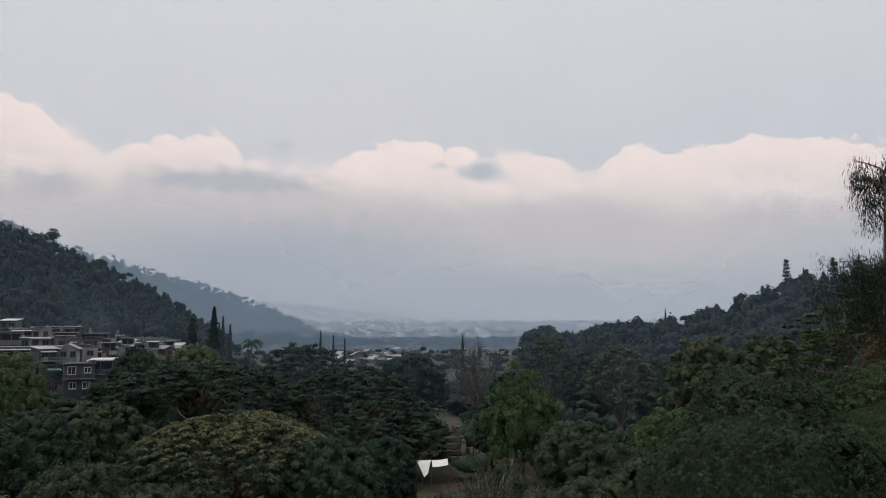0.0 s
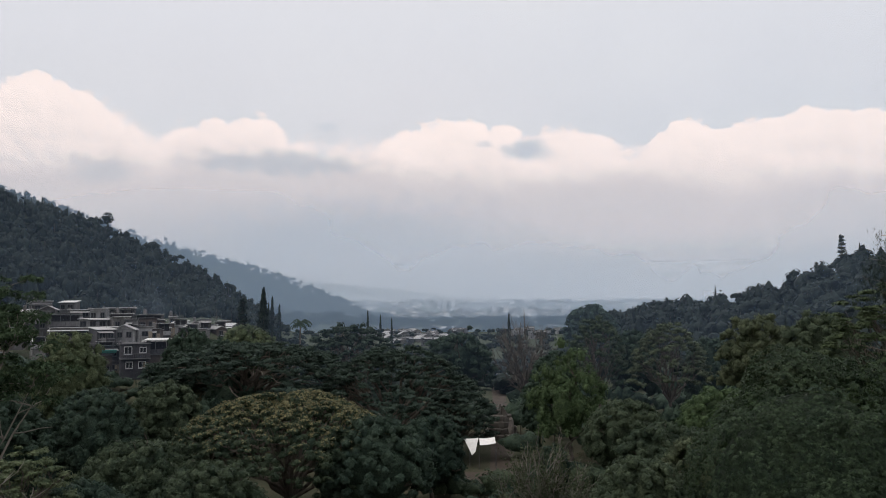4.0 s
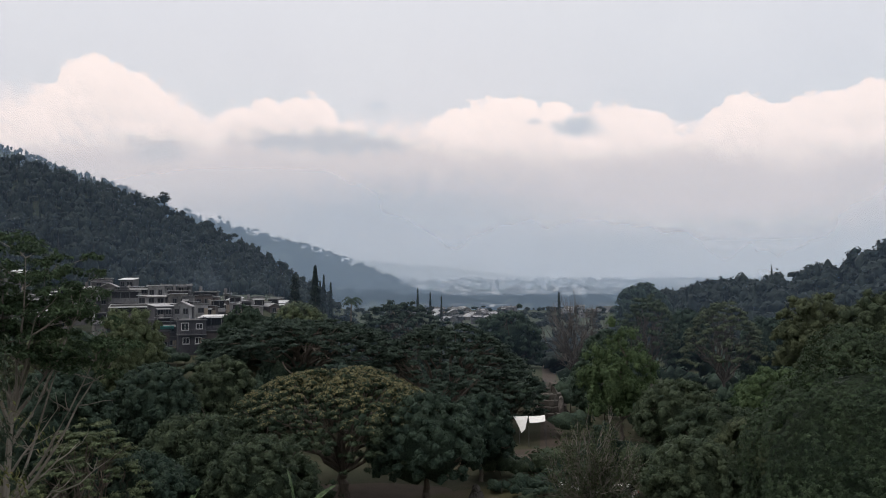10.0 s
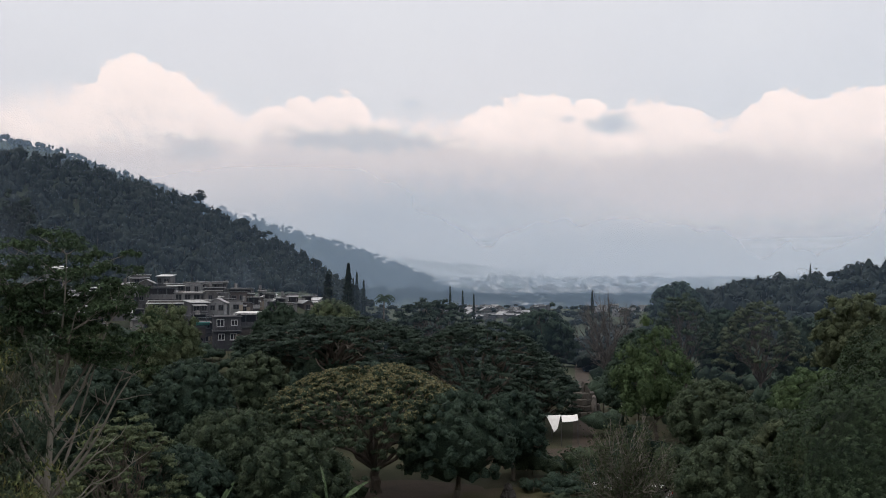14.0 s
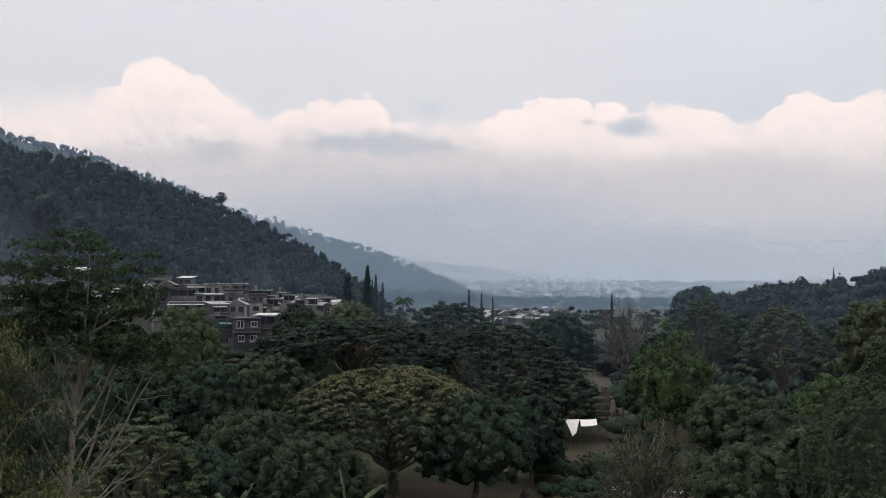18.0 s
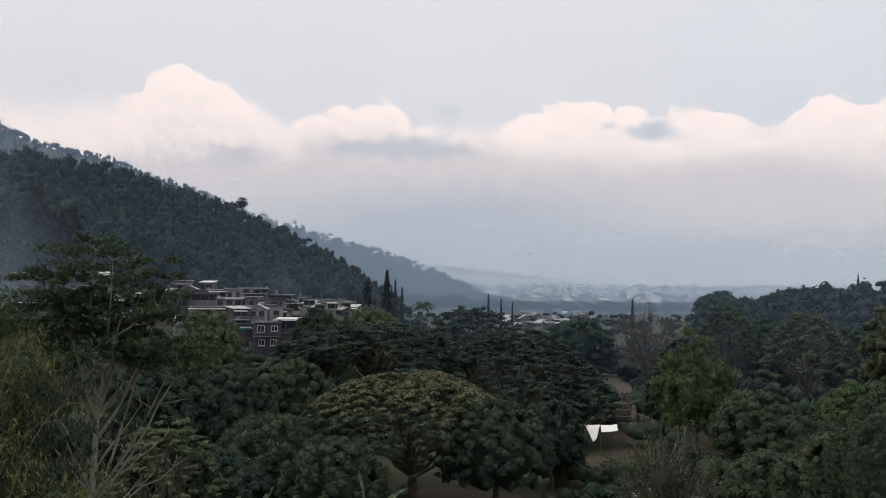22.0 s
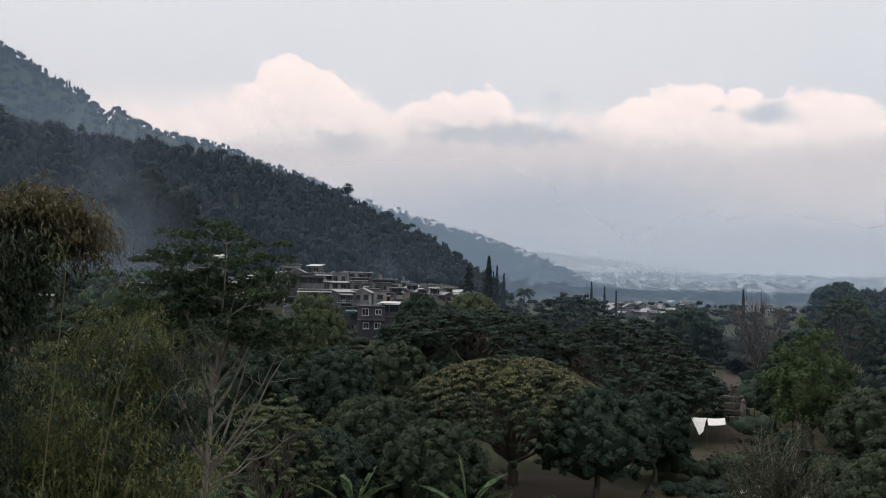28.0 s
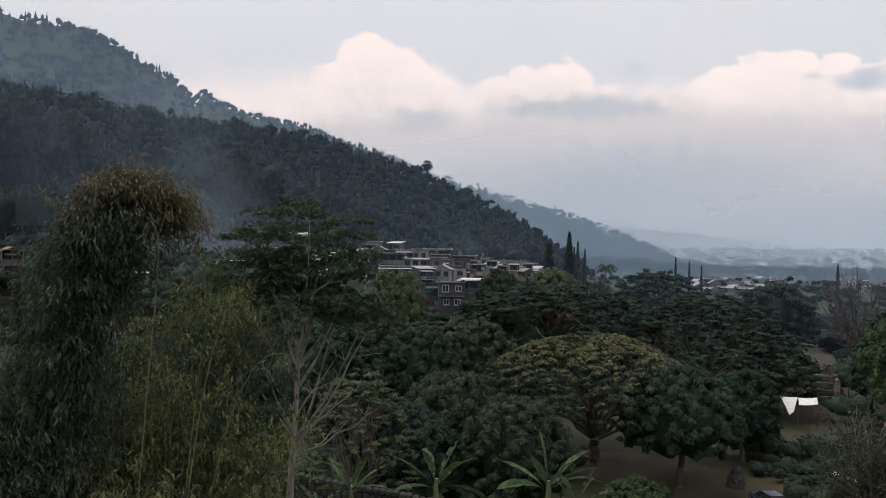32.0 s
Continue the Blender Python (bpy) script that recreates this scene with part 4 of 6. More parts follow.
place_round(-33.4, 112, 11, -3.0, 0.5, 49, (LEAF_OLIVE_DARK, BARK), "olive tree on the village slope", tuft=0.32)
place_round(-22.0, 126, 6, -3.9, 0.5, 50, (LEAF_DARK, BARK), "dark tree under the front house", tuft=0.32)
place_round(10.0, 190, 12, -1.4, 1.0, 53, (LEAF_DARK, BARK), "dark tree between taller ones", tuft=0.45)
place_round(15.2, 170, 12, -1.9, 1.0, 54, (LEAF_DARK, BARK), "dark tree at the foot of the hill", tuft=0.45)
place_round(22.0, 120, 12, -0.4, 1.0, 55, (LEAF, BARK), "leafy tree behind the mango tree", tuft=0.36)
finish(bare_tree(12, 19.5, 5, 51, BARK, n=30, twigs=30), 2.3, 165, "leafless grey tree with fine upright twigs")
finish(bare_tree(8.5, 9.4, 0.6, 52, TWIG, n=34, leafmat=LEAF_OLIVE_DARK, count=9000, twigs=18), 3.8, 74, "half-bare grey shrubby tree on the lawn")
finish(bare_tree(5, 5.5, 0.6, 53, TWIG, n=14, twigs=14), 10.8, 62, "pale leafless bush before the round tree")


place_round(4.4, 98, 4.2, -9.4, 0.0, 56, (LEAF_DARK, BARK), "dark shrub beside the canopy", tuft=0.22, lobes=26)
place_round(-2.9, 100, 4.0, -9.9, 0.0, 57, (LEAF, BARK), "green shrub beside the canopy", tuft=0.22, lobes=26)


# ---- undergrowth that fills the park between the trees ----
def keep(x, y):
    a, r = math.degrees(math.atan2(x, y)), math.hypot(x, y)
    if -8.5 < a < 0.5 and 56 < r < 84:
        return False
    if -17 < a < -8 and 58 < r < 97:
        return False
    if -2.2 < a < 1.4 and 101 < r < 122:
        return False
    if -0.5 < a < 1.7 and 100 < r < 330:
        return False
    return not (-33 < a < -18 and 157 < r < 260)


def thicket(n, a0, a1, r0, r1, h, w, mat, label, per, size, lobes=4, gap=None):
    rng = np.random.default_rng(int(n + r0))
    got = []
    while len(got) < n:
        a, r = rng.uniform(a0, a1), rng.uniform(r0, r1)
        x, y = at(a, r)
        if keep(x, y) and not (gap and gap[0] < a < gap[1] and gap[2] < r < gap[3]):
            got.append((x, y, ground_at(x, y), rng.uniform(*h), rng.uniform(*w), 0))
    return wood("undergrowth", got, mat, label, per, rng, lobes, size, 3)


thicket(120, -40, 34, 60, 105, (1.8, 3.8), (3.2, 6.0), LEAF, "low bushes and saplings between the park trees", 60, 0.06, 4)
thicket(280, -43, 36, 105, 210, (3.5, 6.5), (5, 8), LEAF_DARK, "dark thicket of small trees behind the park", 30, 0.08, 3, (-27.4, -22, 118, 158))
thicket(230, -62, -33, 90, 215, (3, 6), (4, 8), LEAF_CYPRESS, "dark thicket of trees below the hill", 26, 0.08, 3, (-48.9, -45.2, 126, 133))
thicket(230, -66, -40, 215, 350, (8, 15), (6, 12), LEAF_CYPRESS, "dark plume-like clumps low on the hillside", 28, 0.07, 4)
thicket(60, -34, -17, 112, 157, (3, 5), (4, 7), LEAF_DARK, "dark bushes crowding up to the village houses", 50, 0.065, 3, (-27.4, -22, 118, 158))
thicket(46, -28, -21.5, 112, 152, (1.2, 2.4), (3, 5), LEAF_DARK, "low dark bushes under the front house", 50, 0.065, 3)
thicket(46, -3.4, 6, 82, 112, (0.8, 1.9), (1.8, 3.2), LEAF_DARK, "low shrubs round the canopy and the path", 60, 0.06, 3)
thicket(70, -51, -42, 92, 127, (1.5, 3.2), (3, 5.5), LEAF_DARK, "low dark bushes below the earth terrace", 50, 0.065, 3)
thicket(40, -50, -44, 134, 151, (1.6, 3.0), (3, 5), LEAF_DARK, "low dark bushes behind the earth terrace", 50, 0.065, 3)
thicket(180, -20, 34, 200, 330, (4, 8), (7, 12), LEAF_WOOD, "belt of trees beyond the park", 24, 0.09, 3)

spots = [(-16.0, 240, 1.6, 4.2), (-15.4, 242, 1.0, 2.0), (-14.9, 244, 0.45, 2.0), (-8.7, 262, 0.0, 1.7), (-7.8, 264, -0.3, 1.4), (-7.0, 266, -0.55, 1.2), (1.4, 300, -0.3, 2.2), (-15.65, 250, 0.6, 1.3)]
for i, (a, d, e, w) in enumerate(spots):
    x, y = at(a, d)
    z = ground_at(x, y)
    finish(spire(EYE + d * math.tan(radians(e)) - z, w, 60 + i, LEAF_CYPRESS), a, d, "slender dark cypress rising above the treetops", group="row of cypresses")
def tiered(hgt, width, seed, tiers=10):
    """An araucaria: level tiers of branches that carry tufts, with sky between them."""
    rng = np.random.default_rng(seed)
    root = new("conifer")
    link_mesh("trunk", *tube(bend((0, 0, -0.5), (0, 0, hgt * 0.97), rng, 0.006), np.linspace(0.35, 0.05, 6), 6), BARK, root)
    fo, wood_ = Foliage(rng), []
    for k in range(tiers):
        t = 0.22 + 0.76 * k / (tiers - 1)
        L = width / 2 * (1.1 - t) * rng.uniform(0.75, 1.2)
        for j in range(7):
            a = j * 0.898 + k * 0.5 + rng.normal() * 0.2
            l = L * rng.uniform(0.55, 1.1)
            p = bend((0, 0, hgt * t), (math.cos(a) * l, math.sin(a) * l, hgt * t + l * rng.uniform(-0.05, 0.25)), rng, 0.03, 4, -0.05)
            wood_.append(tube(p, np.linspace(0.09, 0.03, 4), 4))
            m_ = 7
            s = rng.uniform(0.35, 1.05, m_)[:, None]
            fo.tufts(p[0] + (p[-1] - p[0]) * s + rng.normal(size=(m_, 3)) * 0.3, rng.normal(size=(m_, 3)) * 0.3 + np.array([0, 0, 1.0]), np.full(m_, 0.085 * width), 3, 0.4)
    link_mesh("branches", *join(wood_), BARK, root)
    fo.build("crown", LEAF_CYPRESS, root)
    return root


for a, d, e, w, lab in ((23.4, 392, 4.6, 9, "tall dark araucaria on the eastern crest"), (24.6, 390, 3.9, 8, "open-tiered araucaria on the eastern crest"), (26.2, 388, 4.6, 8, "thin open conifer on the crest"), (21.9, 396, 2.9, 7, "lower dark araucaria on the crest"), (20.2, 405, 2.1, 7, "dark conifer on the eastern crest"), (27.6, 386, 4.4, 9, "broad araucaria on the eastern crest"), (-17.4, 236, 0.9, 6, "broad dark conifer beside the cypresses")):
    x, y = at(a, d)
    z = ground_at(x, y)
    finish(tiered(max(8, EYE + d * math.tan(radians(e)) - z), w, int(a * 10 + 900)), a, d, lab)
for a, d, e, w, lab in ((17.9, 430, 1.2, 6, "small conifer on the eastern crest"), (13.0, 470, 0.6, 6, "small pointed conifer on the low crest")):
    x, y = at(a, d)
    z = ground_at(x, y)
    finish(spire(max(8, EYE + d * math.tan(radians(e)) - z), w, int(a * 10 + 900), LEAF_CYPRESS, "conifer", 700, 0.9), a, d, lab)
for a, d, e, w, sd, lab in ((-26.3, 585, 6.6, 11, 81, "lone umbrella-shaped tree on the hill's crest"), (-27.4, 580, 5.9, 8, 79, "smaller airy tree on the hill's crest")):
    x, y = at(a, d)
    top = EYE + d * math.tan(radians(e)) - ground_at(x, y)
    finish(round_tree(w, top, top * 0.5, sd, (LEAF_WOOD, BARK), tuft=0.7, lobes=8, ragged=0.3, squash=0.5, core=0.5), a, d, lab)


def weeping_tree(hgt, width, seed):
    """A casuarina: airy, hanging strands of fine needles."""
    rng = np.random.default_rng(seed)
    root = new("casuarina")
    link_mesh("trunk", *tube(bend((0, 0, -0.5), (0.6, 0, hgt * 0.96), rng, 0.02, 9), np.linspace(0.32, 0.04, 9), 7), BARK, root)
    pts = []
    for i in range(60):
        t = rng.uniform(0.3, 0.97)
        ang = i * 2.4
        L = width / 2 * (1.15 - t) * rng.uniform(0.7, 1.4) + 0.5
        a = np.array([0.6 * t, 0, hgt * t])
        p = bend(a, a + np.array([math.cos(ang) * L, math.sin(ang) * L, L * 0.5]), rng, 0.1, 6, 0.12)
        link_mesh("limb", *tube(p, np.linspace(0.07, 0.015, 6), 4), BARK, root)
        pts.append(p[2:])
    p = np.concatenate(pts)
    n = 24000
    c = p[rng.integers(0, len(p), n)] + rng.normal(size=(n, 3)) * 0.28
    c[:, 2] -= rng.random(n) ** 1.5 * 1.9
    quads("crown", leaves(c, unit(rng.normal(size=(n, 3))), 0.34, 0.14, 0.0, 2.5, np.zeros((n, 3)), rng=rng), LEAF_CYPRESS, root)
    return root


x, y = at(30.0, 58)
finish(weeping_tree(EYE + 58 * math.tan(radians(11)) - ground_at(x, y), 11, 82), 28.9, 58, "tall casuarina with hanging strands of needles")


def palm(hgt, seed):
    rng = np.random.default_rng(seed)
    root = new("palm")
    link_mesh("trunk", *tube(bend((0, 0, -0.5), (0.3, 0, hgt), rng, 0.02), np.linspace(0.28, 0.18, 6), 7), BARK, root)
    for i in range(16):
        ang, up = i * 2.4, rng.uniform(-0.3, 1.0)
        t = np.linspace(0, 1, 8)
        L = 3.6
        mid = np.stack([0.3 + np.cos(ang) * L * t * (1 - 0.15 * t), np.sin(ang) * L * t * (1 - 0.15 * t), hgt + L * (up * t - (0.5 + 0.5 * up) * t * t)], 1)
        v = []
        side = np.array([-math.sin(ang), math.cos(ang), 0])
        for k in range(7):
            for s in (-1, 1):
                a, b = mid[k], mid[k + 1]
                tip = (a + b) / 2 + side * s * 0.75 * math.sin(0.4 + 2.4 * t[k]) + np.array([0, 0, -0.35])
                v.append([a, b, tip + (b - a) * 0.4, tip])
        quads("frond", np.array(v), LEAF_DARK, root)
    return root


x, y = at(-13.5, 222)
finish(palm(EYE + 222 * math.tan(radians(-0.75)) - ground_at(x, y), 83), -13.5, 222, "palm with drooping fronds behind the rain trees", "palm")


def tall_tree():
    """A tall, slim tree: a pale trunk that fans into steep limbs and carries an airy, layered crown."""
    rng = np.random.default_rng(84)
    root = new("tall_tree")
    trunk = np.array([(-0.35, 0, -0.6), (-0.22, 0, 2.5), (-0.08, 0, 5.4), (0.05, 0, 8.4), (0.1, 0, 9.4)])
    link_mesh("trunk", *tube(trunk, (0.22, 0.18, 0.15, 0.12, 0.1), 9), BARK_PALE, root)
    tips = []
    fan = [(-2.7, 0.4, 12.2, 2), (-1.5, -0.5, 14.4, 3), (-0.5, 0.6, 15.6, 4), (0.5, -0.3, 16.0, 4), (1.5, 0.4, 15.2, 3), (2.6, -0.8, 13.6, 3), (3.3, -0.6, 11.4, 2), (0.9, -1.6, 13.4, 4), (-0.4, 1.7, 13.8, 4), (-2.0, 1.2, 13.2, 3), (2.2, 1.4, 12.4, 2), (-3.0, -0.6, 10.6, 2), (3.9, -0.4, 11.8, 2), (-3.3, 0.3, 13.6, 3), (2.9, 0.5, 14.4, 4), (-2.2, -0.2, 15.2, 4)]
    for dx, dy, dz, k in fan:
        p = bend(trunk[k] + np.array([0, 0, rng.uniform(-0.6, 0.4)]), (dx, dy, dz), rng, 0.014, 8, -0.07)
        pieces = [tube(p, np.linspace(0.1, 0.018, 8), 6)]
        for _ in range(12):
            j = rng.integers(3, 8)
            q = bend(p[j], p[j] + np.array([rng.normal() * 0.7, rng.normal() * 0.7, rng.uniform(0.1, 1.1)]), rng, 0.1, 4)
            pieces.append(tube(q, np.linspace(0.03, 0.009, 4), 4))
            if j > 3:
                tips.append(q[-1])
        tips += [p[-1], p[-2]]
        link_mesh("limb", *join(pieces), BARK_PALE, root)
    for z0, dx, dz in ((4.4, 4.1, 7.0), (4.2, 2.7, 6.0), (5.4, 2.9, 7.8), (5.9, -1.4, 8.2), (6.4, 1.9, 9.4), (6.8, -2.2, 10.0)):
        p = bend((-0.15, 0, z0), (dx, rng.normal() * 0.6, dz), rng, 0.035, 7, -0.02)
        pieces = [tube(p, np.linspace(0.07, 0.014, 7), 5)]
        for _ in range(4):
            j = rng.integers(2, 7)
            q = bend(p[j], p[j] + np.array([rng.normal() * 0.4 + 0.3 * np.sign(dx), rng.normal() * 0.4, rng.uniform(0.1, 0.9)]), rng, 0.1, 4)
            pieces.append(tube(q, np.linspace(0.026, 0.008, 4), 4))
        link_mesh("bare_limb", *join(pieces), BARK_PALE, root)
    blades = []
    for t in tips:
        if t[2] < 10.6:
            continue
        s = rng.uniform(0.36, 0.74)
        pts, o = lobe_points(t + rng.normal(size=3) * 0.15, (s * 1.3, s * 1.3, s * 0.45), 190, rng, -0.3, 0.5, 0.14, 6)
        blades.append(leaves(pts, o, 0.19, 0.42, 0.5, 0.5, rng=rng))
    quads("crown", np.concatenate(blades), LEAF_TALL, root)
    return root


LEAF_TALL = leaf_material("leaf_tall_tree", (0.032, 0.062, 0.03), (0.095, 0.145, 0.06))
finish(tall_tree(), -35.3, 38, "tall tree with pale forked trunk and airy crown", turn=35, size=0.96)


# ---- bamboo ----
def bamboo(paths, seed, mat, per, spread, label, az, d, blade=0.3, bare=False, thick=0.04, aspect=0.24, first=3):
    """A clump of culms along given arcs (local metres), hung with narrow leaves."""
    rng = np.random.default_rng(seed)
    root = new("bamboo")
    cs, ax = [], []
    for path in paths:
        p = np.array(path, float)
        t = np.linspace(0, len(p) - 1, 22)
        q = np.stack([np.interp(t, range(len(p)), p[:, k]) for k in range(3)], 1)
        for _ in range(3):
            q[1:-1] = (q[:-2] + 2 * q[1:-1] + q[2:]) / 4
        v, f = tube(q, np.linspace(thick, thick * 0.25, 22), 6)
        link_mesh("culm", v, f, CULM, root)
        if bare:
            k = per
            i = rng.integers(14, 22, k)
        else:
            k = per
            i = (first + (22 - first) * rng.random(k) ** 0.8).astype(int).clip(0, 21)
        sprays = rng.normal(size=(max(1, k // 14), 3)) * spread * np.array([1, 1, 0.8])
        pick = rng.integers(0, len(sprays), k)
        i = (rng.permutation(i)[: len(sprays)])[pick] if not bare else i
        c = q[i] + sprays[pick] + rng.normal(size=(k, 3)) * 0.13
        c[:, 2] -= rng.random(k) ** 1.4 * 0.35
        cs.append(c)
        ax.append(unit(c - q[i]) * 0.5)
    c, a = np.concatenate(cs), np.concatenate(ax)
    quads("foliage", leaves(c, unit(rng.normal(size=c.shape) * 0.5 + np.array([0, 0, 0.5])), blade, aspect, 0.3, 1.3, a, rng=rng), mat, root)
    return finish(root, az, d, label, "bamboo", turn=-az)


rng = np.random.default_rng(85)
arcs, tips = [], []
for i in range(9):
    j = rng.normal(size=3) * 0.4
    k = rng.uniform(0.9, 1.0)
    arcs.append([(j[0] + 0.1, j[1], -0.3), (j[0] + 0.3, j[1], 5 * k), (j[0] + 0.8, j[1], 10.5 * k), (1.4 + j[0], j[1], 13.9 * k), (2.2 + j[0] * 0.6, j[1], 15.4 * k)])
for i in range(7):
    j = rng.normal(size=3) * 0.25
    tips.append([(1.2 + j[0], j[1], 14.4), (1.9 + j[0], j[1], 15.6 + j[2] * 0.4), (2.6 + j[0], j[1], 16.0 + j[2] * 0.4), (3.5 + j[0], j[1], 15.75 + j[2] * 0.3), (4.2 + j[0], j[1], 15.0 + j[2] * 0.4)])
bamboo(arcs, 86, LEAF_BAMBOO_DARK, 3000, 0.7, "tall bamboo plume hung with dark drooping leaves", -52.2, 28, 0.32, aspect=0.2)
bamboo(tips, 87, LEAF_BAMBOO_DRY, 1700, 0.4, "browned arching tip of the tall bamboo", -52.2, 28.0, 0.27, aspect=0.22, first=2)
arcs = [[(x + 0.4 * v, v, -0.3), (x + 0.6 * v, v, 4), (x + 0.8 * v, v, 8), (x + v, v, h)] for x, h, v in ((-1.6, 10.5, 0.3), (-1.0, 9.0, -0.4), (-2.2, 9.5, 0.1), (-2.8, 8.5, 0.4))]
bamboo(arcs, 88, LEAF_BAMBOO_DARK, 2600, 0.8, "dark bamboo mass below the arching plume", -52.0, 27.5, 0.32, aspect=0.2)
for i, (az, d, top) in enumerate([(-39.6, 33, 12.6), (-41.0, 34, 13.2), (-43.0, 34, 12.4), (-41.6, 31, 11.4), (-43.4, 29, 10.6), (-45.8, 31, 10.2), (-48.4, 30, 9.8), (-51.4, 31, 9.6), (-38.3, 30, 8.0), (-53.5, 27, 8.5), (-42.2, 27, 7.6), (-46.5, 26, 7.2), (-49.5, 25, 6.0), (-39.6, 27, 5.4)]):
    arcs = []
    for q in range(9):
        a, l, k = rng.random() * 6.283, rng.uniform(0.8, 2.2), rng.uniform(0.6, 1.0)
        o = np.array([math.cos(a), math.sin(a), 0])
        arcs.append([o * 0.2 + (0, 0, -0.3), o * 0.4 + (0, 0, top * 0.4 * k), o * 0.8 + (0, 0, top * 0.8 * k), o * l * 0.9 + (0, 0, top * k), o * l * 1.3 + (0, 0, top * k * 0.9)])
    bamboo(arcs, 90 + i, LEAF_BAMBOO if i % 3 else LEAF_BAMBOO_DARK, 620, 0.6, "yellow-green bamboo thicket with dry leaves", az, d, 0.31, thick=0.018, aspect=0.2, first=1)
for az, d, pts in ((-45.6, 25, [(-0.4, 0, -0.3), (-0.1, 0, 6), (0.3, 0, 12), (0.45, 0, 14.2), (0.2, 0, 14.9), (0.0, 0, 14.6)]), (-43.2, 25, [(-0.4, 0, -0.3), (0.1, 0, 5), (0.7, 0, 10), (1.4, 0, 12.6), (2.2, 0, 12.9)]),
                   (-43.0, 25.5, [(-0.6, 0, -0.3), (0.0, 0, 5), (0.5, 0, 10.5), (0.9, 0, 13.6)]), (-41.8, 26, [(-0.8, 0, -0.3), (0.1, 0, 5), (0.9, 0, 9), (1.9, 0, 10.8), (3.2, 0, 10.6), (3.9, 0, 9.6)]), (-52.8, 24, [(-0.6, 0, -0.3), (-0.3, 0, 3), (0, 0, 6)])):
    bamboo([pts], int(az * -10), LEAF_BAMBOO, 60, 0.3, "single bare pale bamboo culm bending over", az, d, 0.22, True, 0.024)
for i, (a, d, w, e) in enumerate(((-39.6, 226, 12, 6.2), (-37.6, 230, 10, 5.5), (-41.2, 228, 10, 5.6), (-53.4, 262, 20, 9.0), (-50.2, 260, 17, 8.2), (-47.4, 266, 14, 6.8), (-56.5, 262, 21, 9.8), (-45.0, 258, 10, 4.4))):
    place_round(a, d, w, e, 2.0, 130 + i, (LEAF_CYPRESS, BARK), "tall dark bamboo-like clump standing on the hillside", tuft=0.36, ragged=0.26 if i < 3 else 0.16, droop=0.7, squash=1.1, lobes=48)


# ---- banana plants, wall and fences ----
def banana(seed, scale=1.0, n=9):
    rng = np.random.default_rng(seed)
    root = new("banana_plant")
    link_mesh("stem", *tube(bend((0, 0, -0.3), (0, 0, 1.7), rng, 0.03), (0.16, 0.15, 0.13, 0.12, 0.1, 0.08), 8), BARK_GREEN, root)
    for i in range(n):
        ang = i * 2.4 + rng.normal() * 0.25
        lean = radians(rng.uniform(18, 48)) if i < 6 else radians(rng.uniform(50, 85))
        L = rng.uniform(1.9, 2.7)
        t = np.linspace(0, 1, 11)
        curl = lean + t * radians(rng.uniform(15, 60)) * (1.2 if i >= 6 else 0.7)
        step = L / 10
        run_, rise = np.cumsum(np.sin(curl)) * step, np.cumsum(np.cos(curl)) * step
        mid = np.stack([np.cos(ang) * run_, np.sin(ang) * run_, 1.3 + rise], 1)
        side = np.array([-math.sin(ang), math.cos(ang), 0.0])
        wid = 0.2 * np.sin(np.clip(t - 0.14, 0, 1) / 0.86 * np.pi) ** 0.55
        tw = rng.normal() * 0.5
        v, f = [], []
        for k in range(11):
            nrm = np.array([-np.cos(ang) * np.cos(curl[k]), -np.sin(ang) * np.cos(curl[k]), np.sin(curl[k])])
            sd = side * math.cos(tw) + nrm * math.sin(tw)
            w_ = max(wid[k], 0.02) * (1 if rng.random() > 0.25 else 0.75)
            v += [mid[k] + sd * w_ + nrm * 0.3 * wid[k], mid[k] - nrm * 0.015, mid[k] - sd * w_ + nrm * 0.3 * wid[k]]
        for k in range(10):
            if rng.random() > 0.1:
                f.append((3 * k, 3 * k + 1, 3 * k + 4, 3 * k + 3))
            f.append((3 * k + 1, 3 * k + 2, 3 * k + 5, 3 * k + 4))
        link_mesh("leaf", v, f, LEAF_BANANA, root)
    root.scale = (scale,) * 3
    return root


BARK_GREEN = stained("banana_stem", (0.10, 0.12, 0.05), (0.2, 0.2, 0.09), 2.0, 9.0, 0.6, 0.01, (0.1, 0.07, 0.04), stretch=(1, 1, 0.3))
for i, (a, d, s) in enumerate(((-31.3, 42, 1.0), (-25.2, 42, 1.25), (-17.2, 42, 1.3), (-15.2, 41, 0.9), (-33.6, 41, 0.6))):
    b = banana(150 + i)
    finish(b, a, d, "banana plant with torn upright leaves" if i % 2 else "banana plant with broad fresh green leaves", "banana plant", "banana plants along the slope", size=s)
place_round(-11.0, 52, 5.4, -15.1, 0.2, 160, (LEAF_FRESH, BARK), "clipped bright green leafy bush", tuft=0.15, lobes=40)

STONE = stained("stone_dark", (0.045, 0.042, 0.038), (0.09, 0.083, 0.074), 0.9, 7.0, 0.9, 0.04, (0.05, 0.05, 0.045))
STONE_PALE = stained("stone_pale", (0.17, 0.155, 0.145), (0.27, 0.25, 0.23), 0.8, 6.0, 0.85, 0.03, (0.16, 0.15, 0.13))
STONE_WALL = stained("stone_wall", (0.022, 0.022, 0.021), (0.045, 0.044, 0.04), 0.9, 7.0, 0.95, 0.04, (0.03, 0.035, 0.02))
wall = new("garden_wall")
rng = np.random.default_rng(9)
n_w = 26
